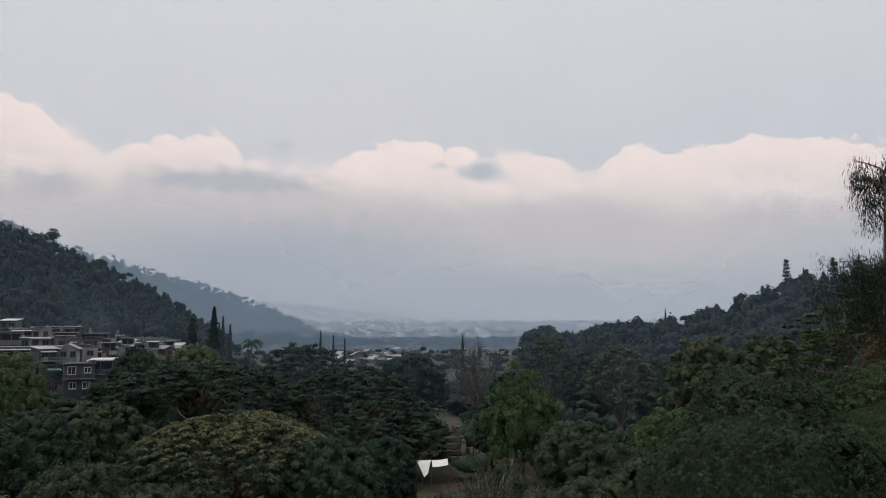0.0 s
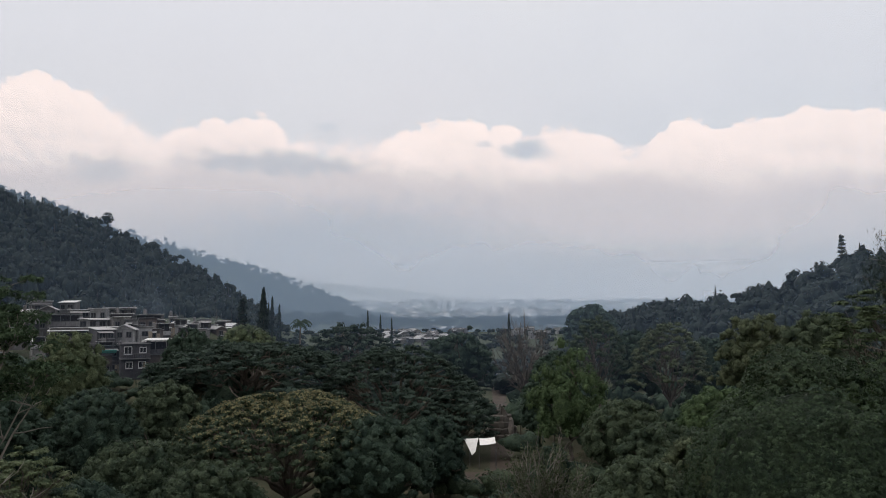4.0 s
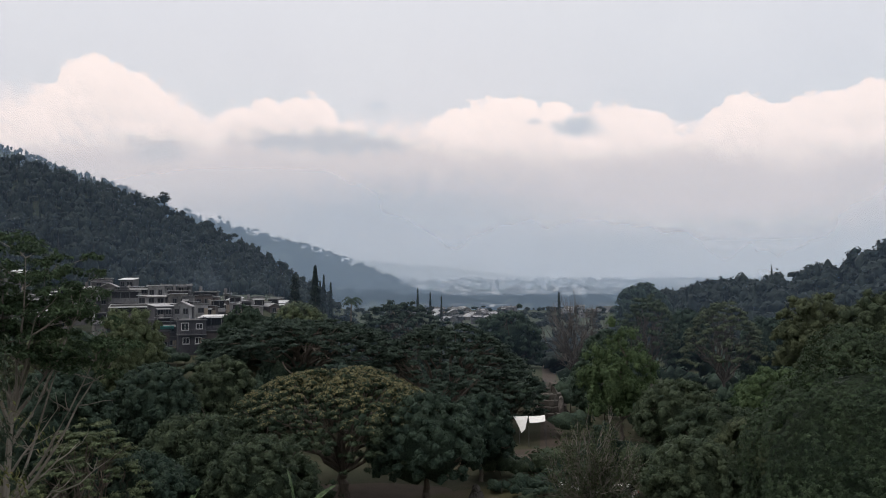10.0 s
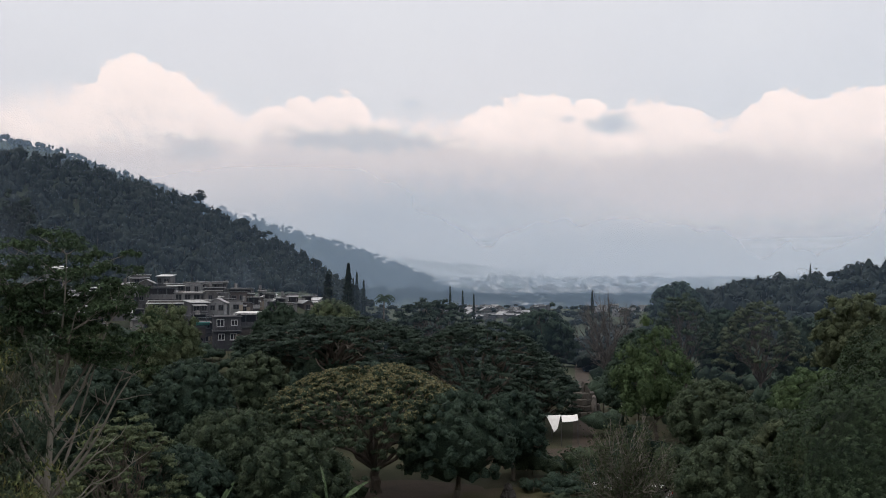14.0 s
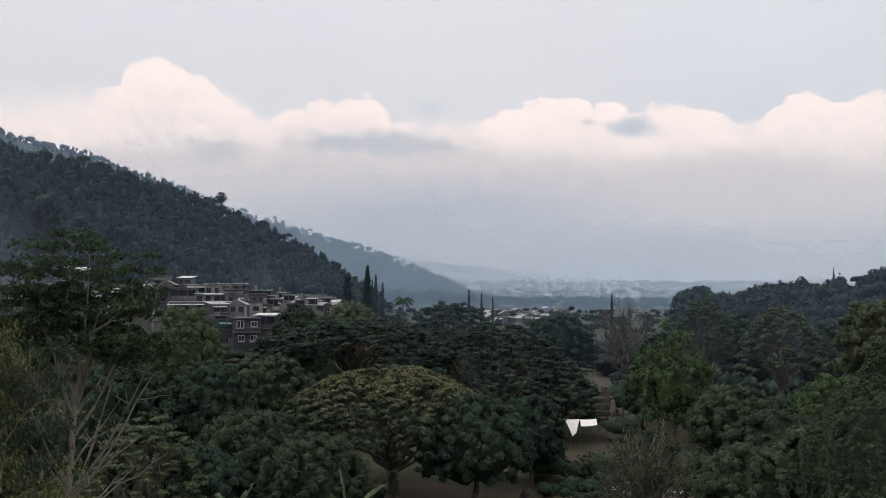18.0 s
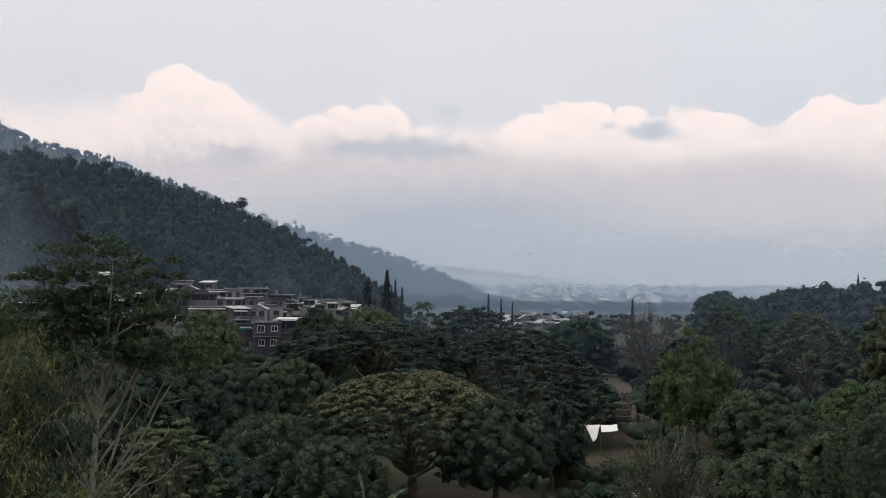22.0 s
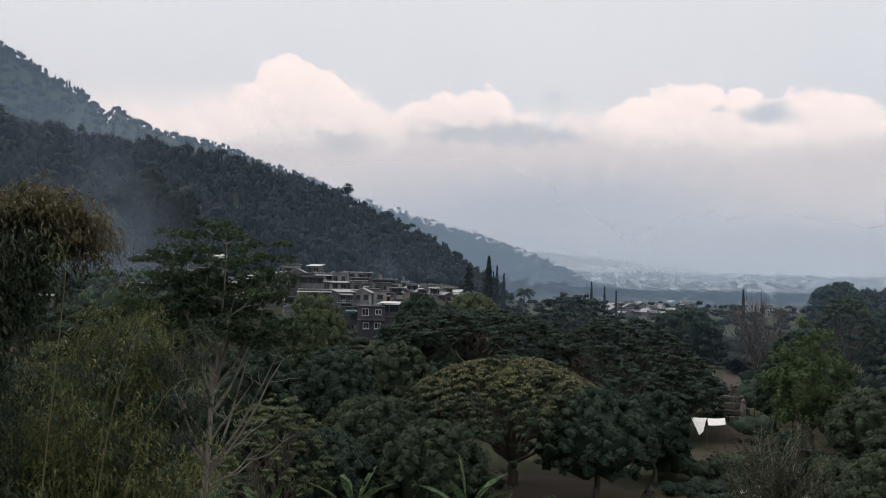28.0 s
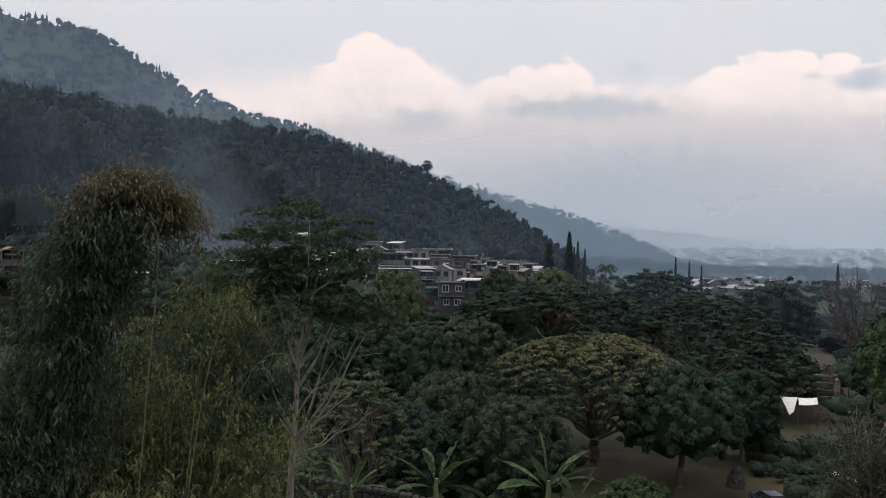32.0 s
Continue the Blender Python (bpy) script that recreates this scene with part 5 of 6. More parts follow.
for course in range(6):
    for i in range(n_w):
        f0, f1 = (i + 0.5 * (course % 2)) / n_w, (i + 1 + 0.5 * (course % 2)) / n_w
        a0, a1 = np.array([*at(-37 + 12.5 * f0, 47 - f0), 0]), np.array([*at(-37 + 12.5 * f1, 47 - f1), 0])
        L, yaw = np.linalg.norm(a1 - a0), math.degrees(math.atan2(a1[1] - a0[1], a1[0] - a0[0]))
        c = (a0 + a1) / 2
        s = link_mesh("stone_block", *box(0, 0, 0, L * rng.uniform(0.88, 0.97), 0.5 + rng.random() * 0.1, (0.58 if course else 0.3) + rng.normal() * 0.04, 0.07), STONE_WALL, wall)
        s.matrix_basis = pose(c[0], c[1], 9.35 - 1.7 * (f0 + f1) / 2 - 0.15 - course * 0.56 + rng.normal() * 0.04, 0, rng.normal() * 1.5 + 3, yaw)
tagged(wall, "dark rough stone retaining wall with uneven coping", "wall")

WOOD = stained("weathered_wood", (0.16, 0.13, 0.1), (0.28, 0.24, 0.19), 2.0, 14.0, 0.85, 0.01, stretch=(1, 1, 0.2))
fence = new("fence")
for i in range(14):
    p = link_mesh("post", *box(-9 + i * 1.4, 0, 0.55, 0.14, 0.14, 1.3, 0.02), WOOD, fence)
for z in (0.45, 0.95):
    link_mesh("rail", *box(0.1, 0.1, z, 18.6, 0.05, 0.1, 0.015), WOOD, fence)
finish(fence, -34.5, 84, "low wooden fence beside the trees", "fence", turn=20)
fence = copy_thing(fence, pose(*at(-0.5, 96), 0, 0, 0, -8))
tagged(fence, "pale wooden fence at the lawn's far edge", "fence")

# ---- lawn, avenue, ruin, canopy, car ----
m, n, out = material("lawn")
co = n.add("ShaderNodeTexCoord")
g1, g2 = n.noise(co.outputs["Object"], 0.2, 4.0), n.noise(co.outputs["Object"], 9.0, 5.0, 0.7)
bsdf(n, out, n.mix(n.span(g1, 0.35, 0.7), n.mix(g2, (0.038, 0.039, 0.016), (0.064, 0.06, 0.026)), (0.065, 0.051, 0.036)), 0.95, bump=g2, bump_size=0.03)
LAWN = m
EARTH = stained("bare_earth", (0.04, 0.031, 0.025), (0.066, 0.051, 0.04), 0.3, 4.0, 0.95, 0.04, (0.07, 0.06, 0.045))


def patch(name, outline, z, mat, label, category):
    v = [(x, y, z) for x, y in outline]
    return tagged(link_mesh(name, v, [tuple(range(len(v)))], mat), label, category, kind="structure")


def blob(cx, cy, rx, ry, seed, n=40, yaw=0.0):
    rng = np.random.default_rng(seed)
    ph = rng.random(3) * 6
    res = []
    for i in range(n):
        t = 2 * math.pi * i / n
        k = 1 + 0.08 * math.sin(3 * t + ph[0]) + 0.05 * math.sin(7 * t + ph[1])
        x, y = rx * k * math.cos(t), ry * k * math.sin(t)
        res.append((cx + x * math.cos(yaw) - y * math.sin(yaw), cy + x * math.sin(yaw) + y * math.cos(yaw)))
    return res


patch("lawn", blob(-2.5, 76, 13, 12.5, 3), 0.055, LAWN, "worn olive-brown lawn", "lawn")
patch("earth_patch", blob(-18, 84, 9, 6, 4), 0.03, EARTH, "bare reddish earth under the rain tree", "ground")
patch("gravel_patch", blob(*at(-33.9, 96), 2.6, 2.0, 14), 0.08, STONE_PALE, "pale gravel spot beside the fence", "ground")
patch("path", [(-0.2, 108), (3.4, 108), (3.6, 150), (3.9, 200), (4.4, 315), (0.2, 315), (0.6, 200), (0.2, 150)], 0.04, EARTH, "earthen avenue running through the park", "path")
patch("forecourt", blob(-0.5, 106, 5, 5, 5), 0.02, EARTH, "trodden earth round the canopy", "ground")


def lump(name, radii, seed, mat, rings=9, seg=14, rough=0.12, flat=0.0):
    rng = np.random.default_rng(seed)
    ph = rng.random(6) * 6
    v, f = [], []
    for i in range(rings + 1):
        th = math.pi * i / rings
        for j in range(seg):
            p = 2 * math.pi * j / seg
            k = 1 + rough * (math.sin(3 * p + 4 * th + ph[0]) + 0.6 * math.sin(5 * p + ph[1] + 7 * th)) + rng.normal() * rough * 0.25
            v.append((radii[0] * k * math.sin(th) * math.cos(p), radii[1] * k * math.sin(th) * math.sin(p), max(-radii[2] * (1 - flat), radii[2] * k * math.cos(th))))
    for i in range(rings):
        for j in range(seg):
            f.append((i * seg + j, (i + 1) * seg + j, (i + 1) * seg + (j + 1) % seg, i * seg + (j + 1) % seg))
    return np.array(v), f


ruin = new("stone_ruin")
rng = np.random.default_rng(19)
for i in range(64):
    lev = i // 16
    a = (i % 16) / 16 * 6.283 + lev * 0.2
    rr = 2.7 - lev * 0.45 - (0.5 if i % 5 == 0 else 0)
    s = link_mesh("stone_block", *box(0, 0, 0, 1.05, 0.8, 1.05 + rng.normal() * 0.08, 0.12), STONE if i % 8 else STONE_PALE, ruin)
    s.matrix_basis = pose(math.cos(a) * rr, math.sin(a) * rr, 0.5 + lev * 1.0, rng.normal() * 3, rng.normal() * 3, math.degrees(a) + 90)
link_mesh("core", *lump("core", (2.3, 2.3, 4.9), 20, STONE, flat=0.9), STONE, ruin)
finish(ruin, 0.75, 139, "weathered round ruin of dark stone blocks", "ruin")
v, f = join([box(0, 0, 0.6, 1.3, 1.3, 1.2, 0.1), (lump("s", (0.45, 0.4, 1.3), 21, STONE_PALE)[0] + np.array([0, 0, 2.4]), lump("s", (0.45, 0.4, 1.3), 21, STONE_PALE)[1]), (lump("s", (0.3, 0.3, 0.36), 22, STONE_PALE)[0] + np.array([0, 0, 3.8]), lump("s", (0.3, 0.3, 0.36), 22, STONE_PALE)[1])])
finish(link_mesh("statue", v, f, STONE_PALE), 1.45, 134, "pale stone statue on a square pedestal", "statue")
v, f = join([(lump("s", (0.85, 0.8, 1.3), 23, STONE, flat=0.8)[0] + np.array([0, 0, 1.2]), lump("s", (0.85, 0.8, 1.3), 23, STONE)[1]), (lump("s", (0.4, 0.4, 0.45), 24, STONE)[0] + np.array([0, 0, 2.6]), lump("s", (0.4, 0.4, 0.45), 24, STONE)[1])])
finish(link_mesh("stone_figure", v, f, STONE), -4.6, 78, "squat mossy stone figure on the lawn", "statue")

m, n, out = material("white_canvas")
co = n.add("ShaderNodeTexCoord")
bsdf(n, out, n.mix(n.span(n.noise(co.outputs["Object"], 1.5, 4.0), 0.4, 0.7, 0.0, 0.5), (0.72, 0.72, 0.71), (0.55, 0.54, 0.52)), 0.6)
CANVAS = m
METAL = stained("grey_metal", (0.10, 0.10, 0.105), (0.17, 0.17, 0.17), 1.0, 8.0, 0.55, 0.005, (0.18, 0.14, 0.1), 0.6)
tent = new("canopy")


def sheet(w, l, sag, slope, thick=0.03, n=8):
    v, f = [], []
    for k in (0, 1):
        for i in range(n + 1):
            for j in range(n + 1):
                u, t = i / n - 0.5, j / n - 0.5
                v.append((u * w, t * l * (1 - 0.25 * (u + 0.5)), slope * t - sag * (1 - 4 * u * u) * 0.6 + 0.25 * u - k * thick))
    N = (n + 1) ** 2
    for i in range(n):
        for j in range(n):
            a = i * (n + 1) + j
            f += [(a, a + n + 1, a + n + 2, a + 1), (N + a, N + a + 1, N + a + n + 2, N + a + n + 1)]
    edge_ = [i * (n + 1) for i in range(n + 1)] + [n * (n + 1) + j for j in range(1, n + 1)] + [i * (n + 1) + n for i in range(n - 1, -1, -1)] + [j for j in range(n - 1, 0, -1)]
    for a, b in zip(edge_, edge_[1:] + edge_[:1]):
        f.append((b, a, N + a, N + b))
    return np.array(v), f


s = link_mesh("sail", *sheet(2.6, 2.4, 0.15, 0.7), CANVAS, tent)
s.matrix_basis = pose(0.85, 0, 4.4)
v, f = sheet(2.6, 1.9, 0.1, 0.5)
u = np.clip((v[:, 0] + 1.3) / 2.6, 0, 1)
drop = np.clip((0.95 - v[:, 1]) / 1.9, 0, 1)
v[:, 2] -= drop ** 1.3 * 1.9
v[:, 0] = v[:, 0] * (1 - 0.8 * drop) + 0.25 * drop
s = link_mesh("sail", v, f, CANVAS, tent, "white sail corner pulled down to a peg")
s.matrix_basis = pose(-1.75, 0.1, 4.5)
for x, y, h in ((-2.0, 1.5, 4.4), (-0.6, -1.4, 3.4), (2.2, 1.2, 4.8), (2.2, -1.3, 3.6)):
    link_mesh("pole", *tube([(x, y, -0.2), (x, y, h / 2), (x, y, h)], (0.05, 0.05, 0.04), 7), METAL, tent)
finish(tent, -0.6, 113, "white canvas canopy stretched between poles", "canopy", turn=4, size=0.85)

GLASS = stained("dark_glass", (0.02, 0.022, 0.025), (0.03, 0.034, 0.04), 1.0, 5.0, 0.12, 0.0)
RUBBER = stained("rubber", (0.02, 0.02, 0.02), (0.03, 0.03, 0.03), 3.0, 20.0, 0.9, 0.005)
m, n, out = material("blue_grey_paint")
bsdf(n, out, (0.13, 0.16, 0.22), 0.3, 0.4, spec=0.5)
BLUE_GREY = m
m, n, out = material("tail_light")
bsdf(n, out, (0.4, 0.02, 0.02), 0.25)
TAIL = m


def car(paint):
    root = new("car")
    prof = [(-2.1, 0.35), (-2.15, 0.75), (-1.95, 0.98), (-1.5, 1.0), (1.15, 0.95), (2.0, 0.82), (2.12, 0.5), (2.05, 0.32)]
    half = 0.86
    v = [(s * half * (1 if 0.5 < z < 0.9 else 0.95), x, z) for s in (-1, 1) for x, z in prof]
    k = len(prof)
    f = [tuple(range(k))[::-1], tuple(range(k, 2 * k))] + [(i, (i + 1) % k, k + (i + 1) % k, k + i) for i in range(k)]
    body = link_mesh("body", v, f, paint, root)
    prof = [(-1.85, 0.97), (-1.45, 1.45), (-0.1, 1.5), (0.5, 1.42), (1.15, 0.95)]
    v = [(s * (0.8 if z < 1.2 else 0.62), x, z) for s in (-1, 1) for x, z in prof]
    k = 5
    f = [tuple(range(k))[::-1], tuple(range(k, 2 * k))] + [(i, (i + 1) % k, k + (i + 1) % k, k + i) for i in range(k)]
    link_mesh("cabin", v, f, GLASS, root)
    link_mesh("roof", *box(0, -0.6, 1.5, 1.2, 1.5, 0.06, 0.025), paint, root)
    for x in (-0.8, 0.8):
        link_mesh("tail_light", *box(x * 0.82, -2.13, 0.8, 0.3, 0.06, 0.14, 0.02), TAIL, root)
        for y in (-1.3, 1.35):
            ww = link_mesh("wheel", *tube([(x - 0.1, y, 0.31), (x, y, 0.31), (x + 0.1, y, 0.31)], (0.29, 0.31, 0.29), 18), RUBBER, root)
            link_mesh("rim", *tube([(x - 0.115, y, 0.31), (x, y, 0.31), (x + 0.115, y, 0.31)], (0.17, 0.19, 0.17), 12), METAL, ww)
    return root


finish(car(BLUE_GREY), -2.5, 76, "blue-grey car parked on the lawn", "car", turn=30)
m, n, out = material("white_paint")
bsdf(n, out, (0.7, 0.7, 0.7), 0.3, 0.0, spec=0.5)
c2 = car(m)
finish(c2, 5.2, 86, "white car parked behind the shrubs", "car", turn=70)
copy_thing(c2, pose(*at(2.6, 88), 0.0, 0, 0, 95))


# ---- the village ----
def plaster(name, a, b):
    return stained(name, a, b, 0.5, 3.0, 0.9, 0.01, tuple(c * 0.5 for c in a), stretch=(1, 1, 0.4))


WALLS = [plaster("plaster_grey", (0.078, 0.08, 0.084), (0.135, 0.136, 0.14)), plaster("plaster_cream", (0.105, 0.103, 0.10), (0.165, 0.16, 0.153)), plaster("plaster_white", (0.20, 0.205, 0.21), (0.30, 0.30, 0.305)),
         plaster("plaster_mauve", (0.048, 0.047, 0.053), (0.078, 0.076, 0.084)), plaster("brick_render", (0.066, 0.055, 0.052), (0.098, 0.083, 0.078))]
ROOFS = [stained("roof_sheet_pale", (0.40, 0.41, 0.42), (0.58, 0.58, 0.58), 0.4, 5.0, 0.5, 0.01, (0.25, 0.22, 0.2)), stained("roof_sheet_grey", (0.2, 0.205, 0.21), (0.32, 0.325, 0.33), 0.4, 5.0, 0.55, 0.01, (0.22, 0.18, 0.15)),
         stained("roof_tile_brown", (0.16, 0.10, 0.075), (0.24, 0.15, 0.11), 0.6, 6.0, 0.85, 0.02, (0.1, 0.08, 0.07)), stained("roof_concrete_dark", (0.05, 0.05, 0.054), (0.09, 0.09, 0.094), 0.5, 5.0, 0.9, 0.01, (0.05, 0.045, 0.04))]
FRAME = stained("window_frame", (0.55, 0.55, 0.54), (0.68, 0.68, 0.67), 1.0, 8.0, 0.5, 0.003)
AWNING = stained("awning_turquoise", (0.06, 0.28, 0.27), (0.1, 0.38, 0.36), 0.8, 5.0, 0.6, 0.004)
RAIL = stained("rail_iron", (0.08, 0.08, 0.085), (0.14, 0.14, 0.14), 1.5, 9.0, 0.6, 0.003)


def house(w, d, storeys, wall, roof, kind, seed, windows=2, balcony=False, white=False, trim=None, plain=False, deep=2.4):
    """A small hillside house; its front looks to -y."""
    rng = np.random.default_rng(seed)
    root = new("house")
    h = 2.6
    for s in range(storeys):
        inset = 0.0 if s == 0 else rng.uniform(0.0, 0.15)
        v, f = box(0, inset, s * h + h / 2 - (deep / 2 if s == 0 else 0), w - inset, d - inset, h + (deep if s == 0 else 0) - (0.0 if s == 0 else 0.004), 0.04)
        link_mesh("wall", v, f, wall, root)
        if s:
            link_mesh("floor_slab", *box(0, -0.06, s * h, w + 0.16, d + 0.1, 0.2, 0.03), WALLS[0], root)
        for i in range(windows):
            x = (i + 0.5) / windows * w - w / 2 + rng.normal() * 0.12
            win = new("window")
            win.parent = root
            win.matrix_basis = pose(x, -d / 2 + inset, s * h + 1.55)
            ww, hh = min(rng.uniform(0.7, 1.2), 0.7 * w / windows), rng.uniform(0.8, 1.2)
            link_mesh("window_frame", *join([box(0, -0.05, hh / 2 + 0.05, ww + 0.2, 0.12, 0.12), box(0, -0.05, -hh / 2 - 0.05, ww + 0.2, 0.12, 0.12), box(-ww / 2 - 0.05, -0.05, 0, 0.1, 0.12, hh), box(ww / 2 + 0.05, -0.05, 0, 0.1, 0.12, hh), box(0, -0.04, 0, 0.07, 0.08, hh)]), trim or RAIL, win)
            link_mesh("pane", *box(0, -0.02, 0, ww, 0.05, hh), GLASS, win)
            link_mesh("window_sill", *box(0, -0.14, -hh / 2 - 0.16, ww + 0.35, 0.3, 0.08), WALLS[2], win)
    top = storeys * h
    if kind == "flat":
        link_mesh("roof", *box(0, -0.25, top + 0.08, w + 0.35, d + 0.8, 0.14, 0.03), roof, root)
        for x in (-w / 2 + 0.1, w / 2 - 0.1):
            link_mesh("parapet", *box(x, 0, top + 0.36, 0.15, d, 0.4, 0.02), wall, root)
    elif kind == "lean":
        rise = rng.uniform(0.25, 0.6) * (1 if rng.random() < 0.3 else -1)
        v, f = box(0, 0, 0, w + 0.4, d + 0.8, 0.08, 0.02)
        v = v.copy()
        v[:, 2] += top + abs(rise) * 0.5 + 0.06 + v[:, 1] / d * rise
        link_mesh("roof", v, f, roof, root)
        v, f = box(0, 0, top + abs(rise) / 2, w - 0.1, d - 0.1, abs(rise))
        v[:, 2] = np.where(v[:, 2] > top + 0.01, top + abs(rise) * 0.5 + v[:, 1] / d * rise, v[:, 2])
        link_mesh("gable", v, f, wall, root)
    else:
        rise = w * 0.24
        for s in (-1, 1):
            v, f = box(0, 0, 0, w / 2 + 0.5, d + 0.8, 0.12, 0.02)
            x = v[:, 0].copy()
            v[:, 2] += top + rise * (1 - (x + w / 4 + 0.25) / (w / 2)) + 0.08
            v[:, 0] = s * (x + w / 4 + 0.25)
            if s < 0:
                f = [q[::-1] for q in f]
            link_mesh("roof", v, f, roof, root)
        v = [(-w / 2, -d / 2, top), (w / 2, -d / 2, top), (0, -d / 2, top + rise), (-w / 2, d / 2, top), (w / 2, d / 2, top), (0, d / 2, top + rise)]
        link_mesh("gable", v, [(0, 1, 2), (5, 4, 3), (0, 2, 5, 3), (1, 4, 5, 2)], wall, root)
    if balcony:
        bal = link_mesh("balcony", *box(0, -d / 2 - 0.55, (storeys - 1) * h + 0.06, w * 0.92, 1.0, 0.14, 0.02), WALLS[0], root)
        pieces = [box(0, -d / 2 - 1.02, (storeys - 1) * h + 1.0, w * 0.92, 0.06, 0.06)]
        pieces += [box(-w * 0.45 + w * 0.9 * i / 12, -d / 2 - 1.02, (storeys - 1) * h + 0.55, 0.04, 0.04, 0.9) for i in range(13)]
        link_mesh("railing", *join(pieces), FRAME if white else RAIL, bal)
    if not plain and rng.random() < 0.6:
        v, f = box(rng.normal() * 0.4, -d / 2 - 0.7, 0, w * rng.uniform(0.5, 0.95), 1.7, 0.08, 0.02)
        v[:, 2] += (storeys - 1) * h + rng.uniform(2.2, 2.5) + (v[:, 1] + d / 2) * 0.16
        link_mesh("lean_to_roof", v, f, ROOFS[int(rng.integers(0, 2))], root)
    if not plain and rng.random() < 0.35:
        sw = rng.uniform(1.2, 2.2)
        x0 = (w / 2 + sw / 2 - 0.1) * (1 if rng.random() < 0.5 else -1)
        link_mesh("annex", *box(x0, 0.3, 0.1, sw, d * 0.6, 4.4, 0.04), WALLS[int(rng.integers(0, 5))], root)
        v, f = box(x0, 0.1, 0, sw + 0.6, d * 0.6 + 0.9, 0.09, 0.02)
        v[:, 2] += 2.4 - v[:, 1] * 0.08
        link_mesh("annex_roof", v, f, ROOFS[int(rng.integers(0, 2))], root)
    if rng.random() < 0.4:
        link_mesh("antenna", *tube([(w * 0.2, 0, storeys * h), (w * 0.2, 0, storeys * h + 1.0), (w * 0.2, 0, storeys * h + 1.8)], (0.04, 0.04, 0.03), 5), METAL, root)
    door = link_mesh("door", *box(w * 0.36, -d / 2 - 0.03, 1.0, 0.85, 0.08, 2.0, 0.015), WOOD, root)
    if rng.random() < 0.35:
        tank = link_mesh("water_tank", *tube([(-w * 0.25, d * 0.2, top + 0.3), (-w * 0.25, d * 0.2, top + 0.9), (-w * 0.25, d * 0.2, top + 1.6)], (0.4, 0.42, 0.36), 14), METAL, root)
    return root


KINDS = {"flat": "flat sheet roof", "lean": "sloping sheet roof", "gable": "gabled roof"}
COLOURS = ("grey", "cream", "white", "mauve-grey", "brick-brown")


def add_house(az, d, w, st, eaves, wi, ro, kind, yaw, seed, dep=5.5, **k):
    """A house by its place and the height of its eaves; its walls go down to the slope."""
    x, y = at(az, d)
    z = eaves - 2.6 * st
    what = f"{COLOURS[wi]} plastered {('one', 'two', 'three')[st - 1]}-storey hillside house with {KINDS[kind]}"
    ob = house(w, dep, st, WALLS[wi], ROOFS[ro], kind, seed, deep=max(0.6, z - ground_at(x, y) + 1.5), **k)
    ob.matrix_basis = pose(x, y, z, 0, 0, -az + yaw)
    return tagged(ob, what, "house", "hillside village houses")


# the front house with its two rows of white windows, and its neighbours
add_house(-24.4, 156, 5.0, 2, 16.3, 3, 3, "flat", 3, 201, 6, windows=2, trim=FRAME, plain=True, balcony=True)
aw = link_mesh("awning", *box(0, 0, 0, 2.7, 0.9, 0.1, 0.03), AWNING)
x, y = at(-26.0, 156)
aw.matrix_basis = pose(x, y, 15.0, -38, 0, 34)
tagged(aw, "turquoise sheet awning on the house front", "awning")
def street(plots, seed):
    """A row of houses: azimuth, distance, width, storeys, eaves, wall, roof, kind of roof, turn."""
    for i, r in enumerate(plots):
        add_house(*r, seed + i, windows=1 + (r[2] > 3) + (r[2] > 5) + (r[2] > 6.5), balcony=i % 4 == 1, white=i % 2 == 0)


street([(-30.1, 214, 4.5, 2, 24.2, 0, 0, "lean", 8), (-29.6, 205, 3.2, 2, 22.8, 1, 1, "gable", -6), (-28.4, 218, 3.5, 2, 24.5, 0, 0, "lean", -14), (-27.8, 208, 4.5, 2, 22.6, 1, 0, "flat", 6),
        (-26.6, 206, 3.7, 2, 22.4, 2, 0, "lean", -8), (-25.4, 216, 7.4, 2, 23.1, 0, 1, "flat", 4), (-25.2, 204, 4.8, 2, 21.6, 3, 1, "flat", -3), (-23.4, 212, 5.6, 1, 21.2, 0, 0, "lean", 5)], 210)
street([(-23.5, 200, 3.8, 1, 20.3, 4, 1, "lean", -8), (-28.7, 192, 5.9, 2, 21.5, 3, 1, "flat", 6), (-26.9, 190, 5.7, 2, 20.6, 2, 0, "flat", -6), (-25.4, 186, 3.5, 2, 20.5, 1, 0, "lean", 10),
        (-24.6, 184, 2.4, 2, 20.0, 0, 1, "lean", -4), (-30.8, 200, 2.7, 2, 22.2, 1, 1, "lean", 0)], 250)
street([(-28.4, 178, 7.0, 1, 18.4, 1, 0, "lean", 4), (-26.4, 168, 3.6, 2, 18.7, 3, 1, "lean", 16), (-25.0, 170, 3.4, 2, 18.7, 2, 1, "gable", -6), (-23.9, 180, 2.7, 1, 18.6, 2, 1, "lean", 10),
        (-23.1, 182, 2.4, 1, 18.1, 4, 1, "lean", -8), (-30.1, 180, 2.5, 1, 16.5, 2, 0, "gable", 10), (-23.0, 163, 4.2, 2, 16.5, 3, 0, "lean", -10), (-26.0, 161, 3.2, 2, 15.7, 3, 1, "lean", 8)], 290)
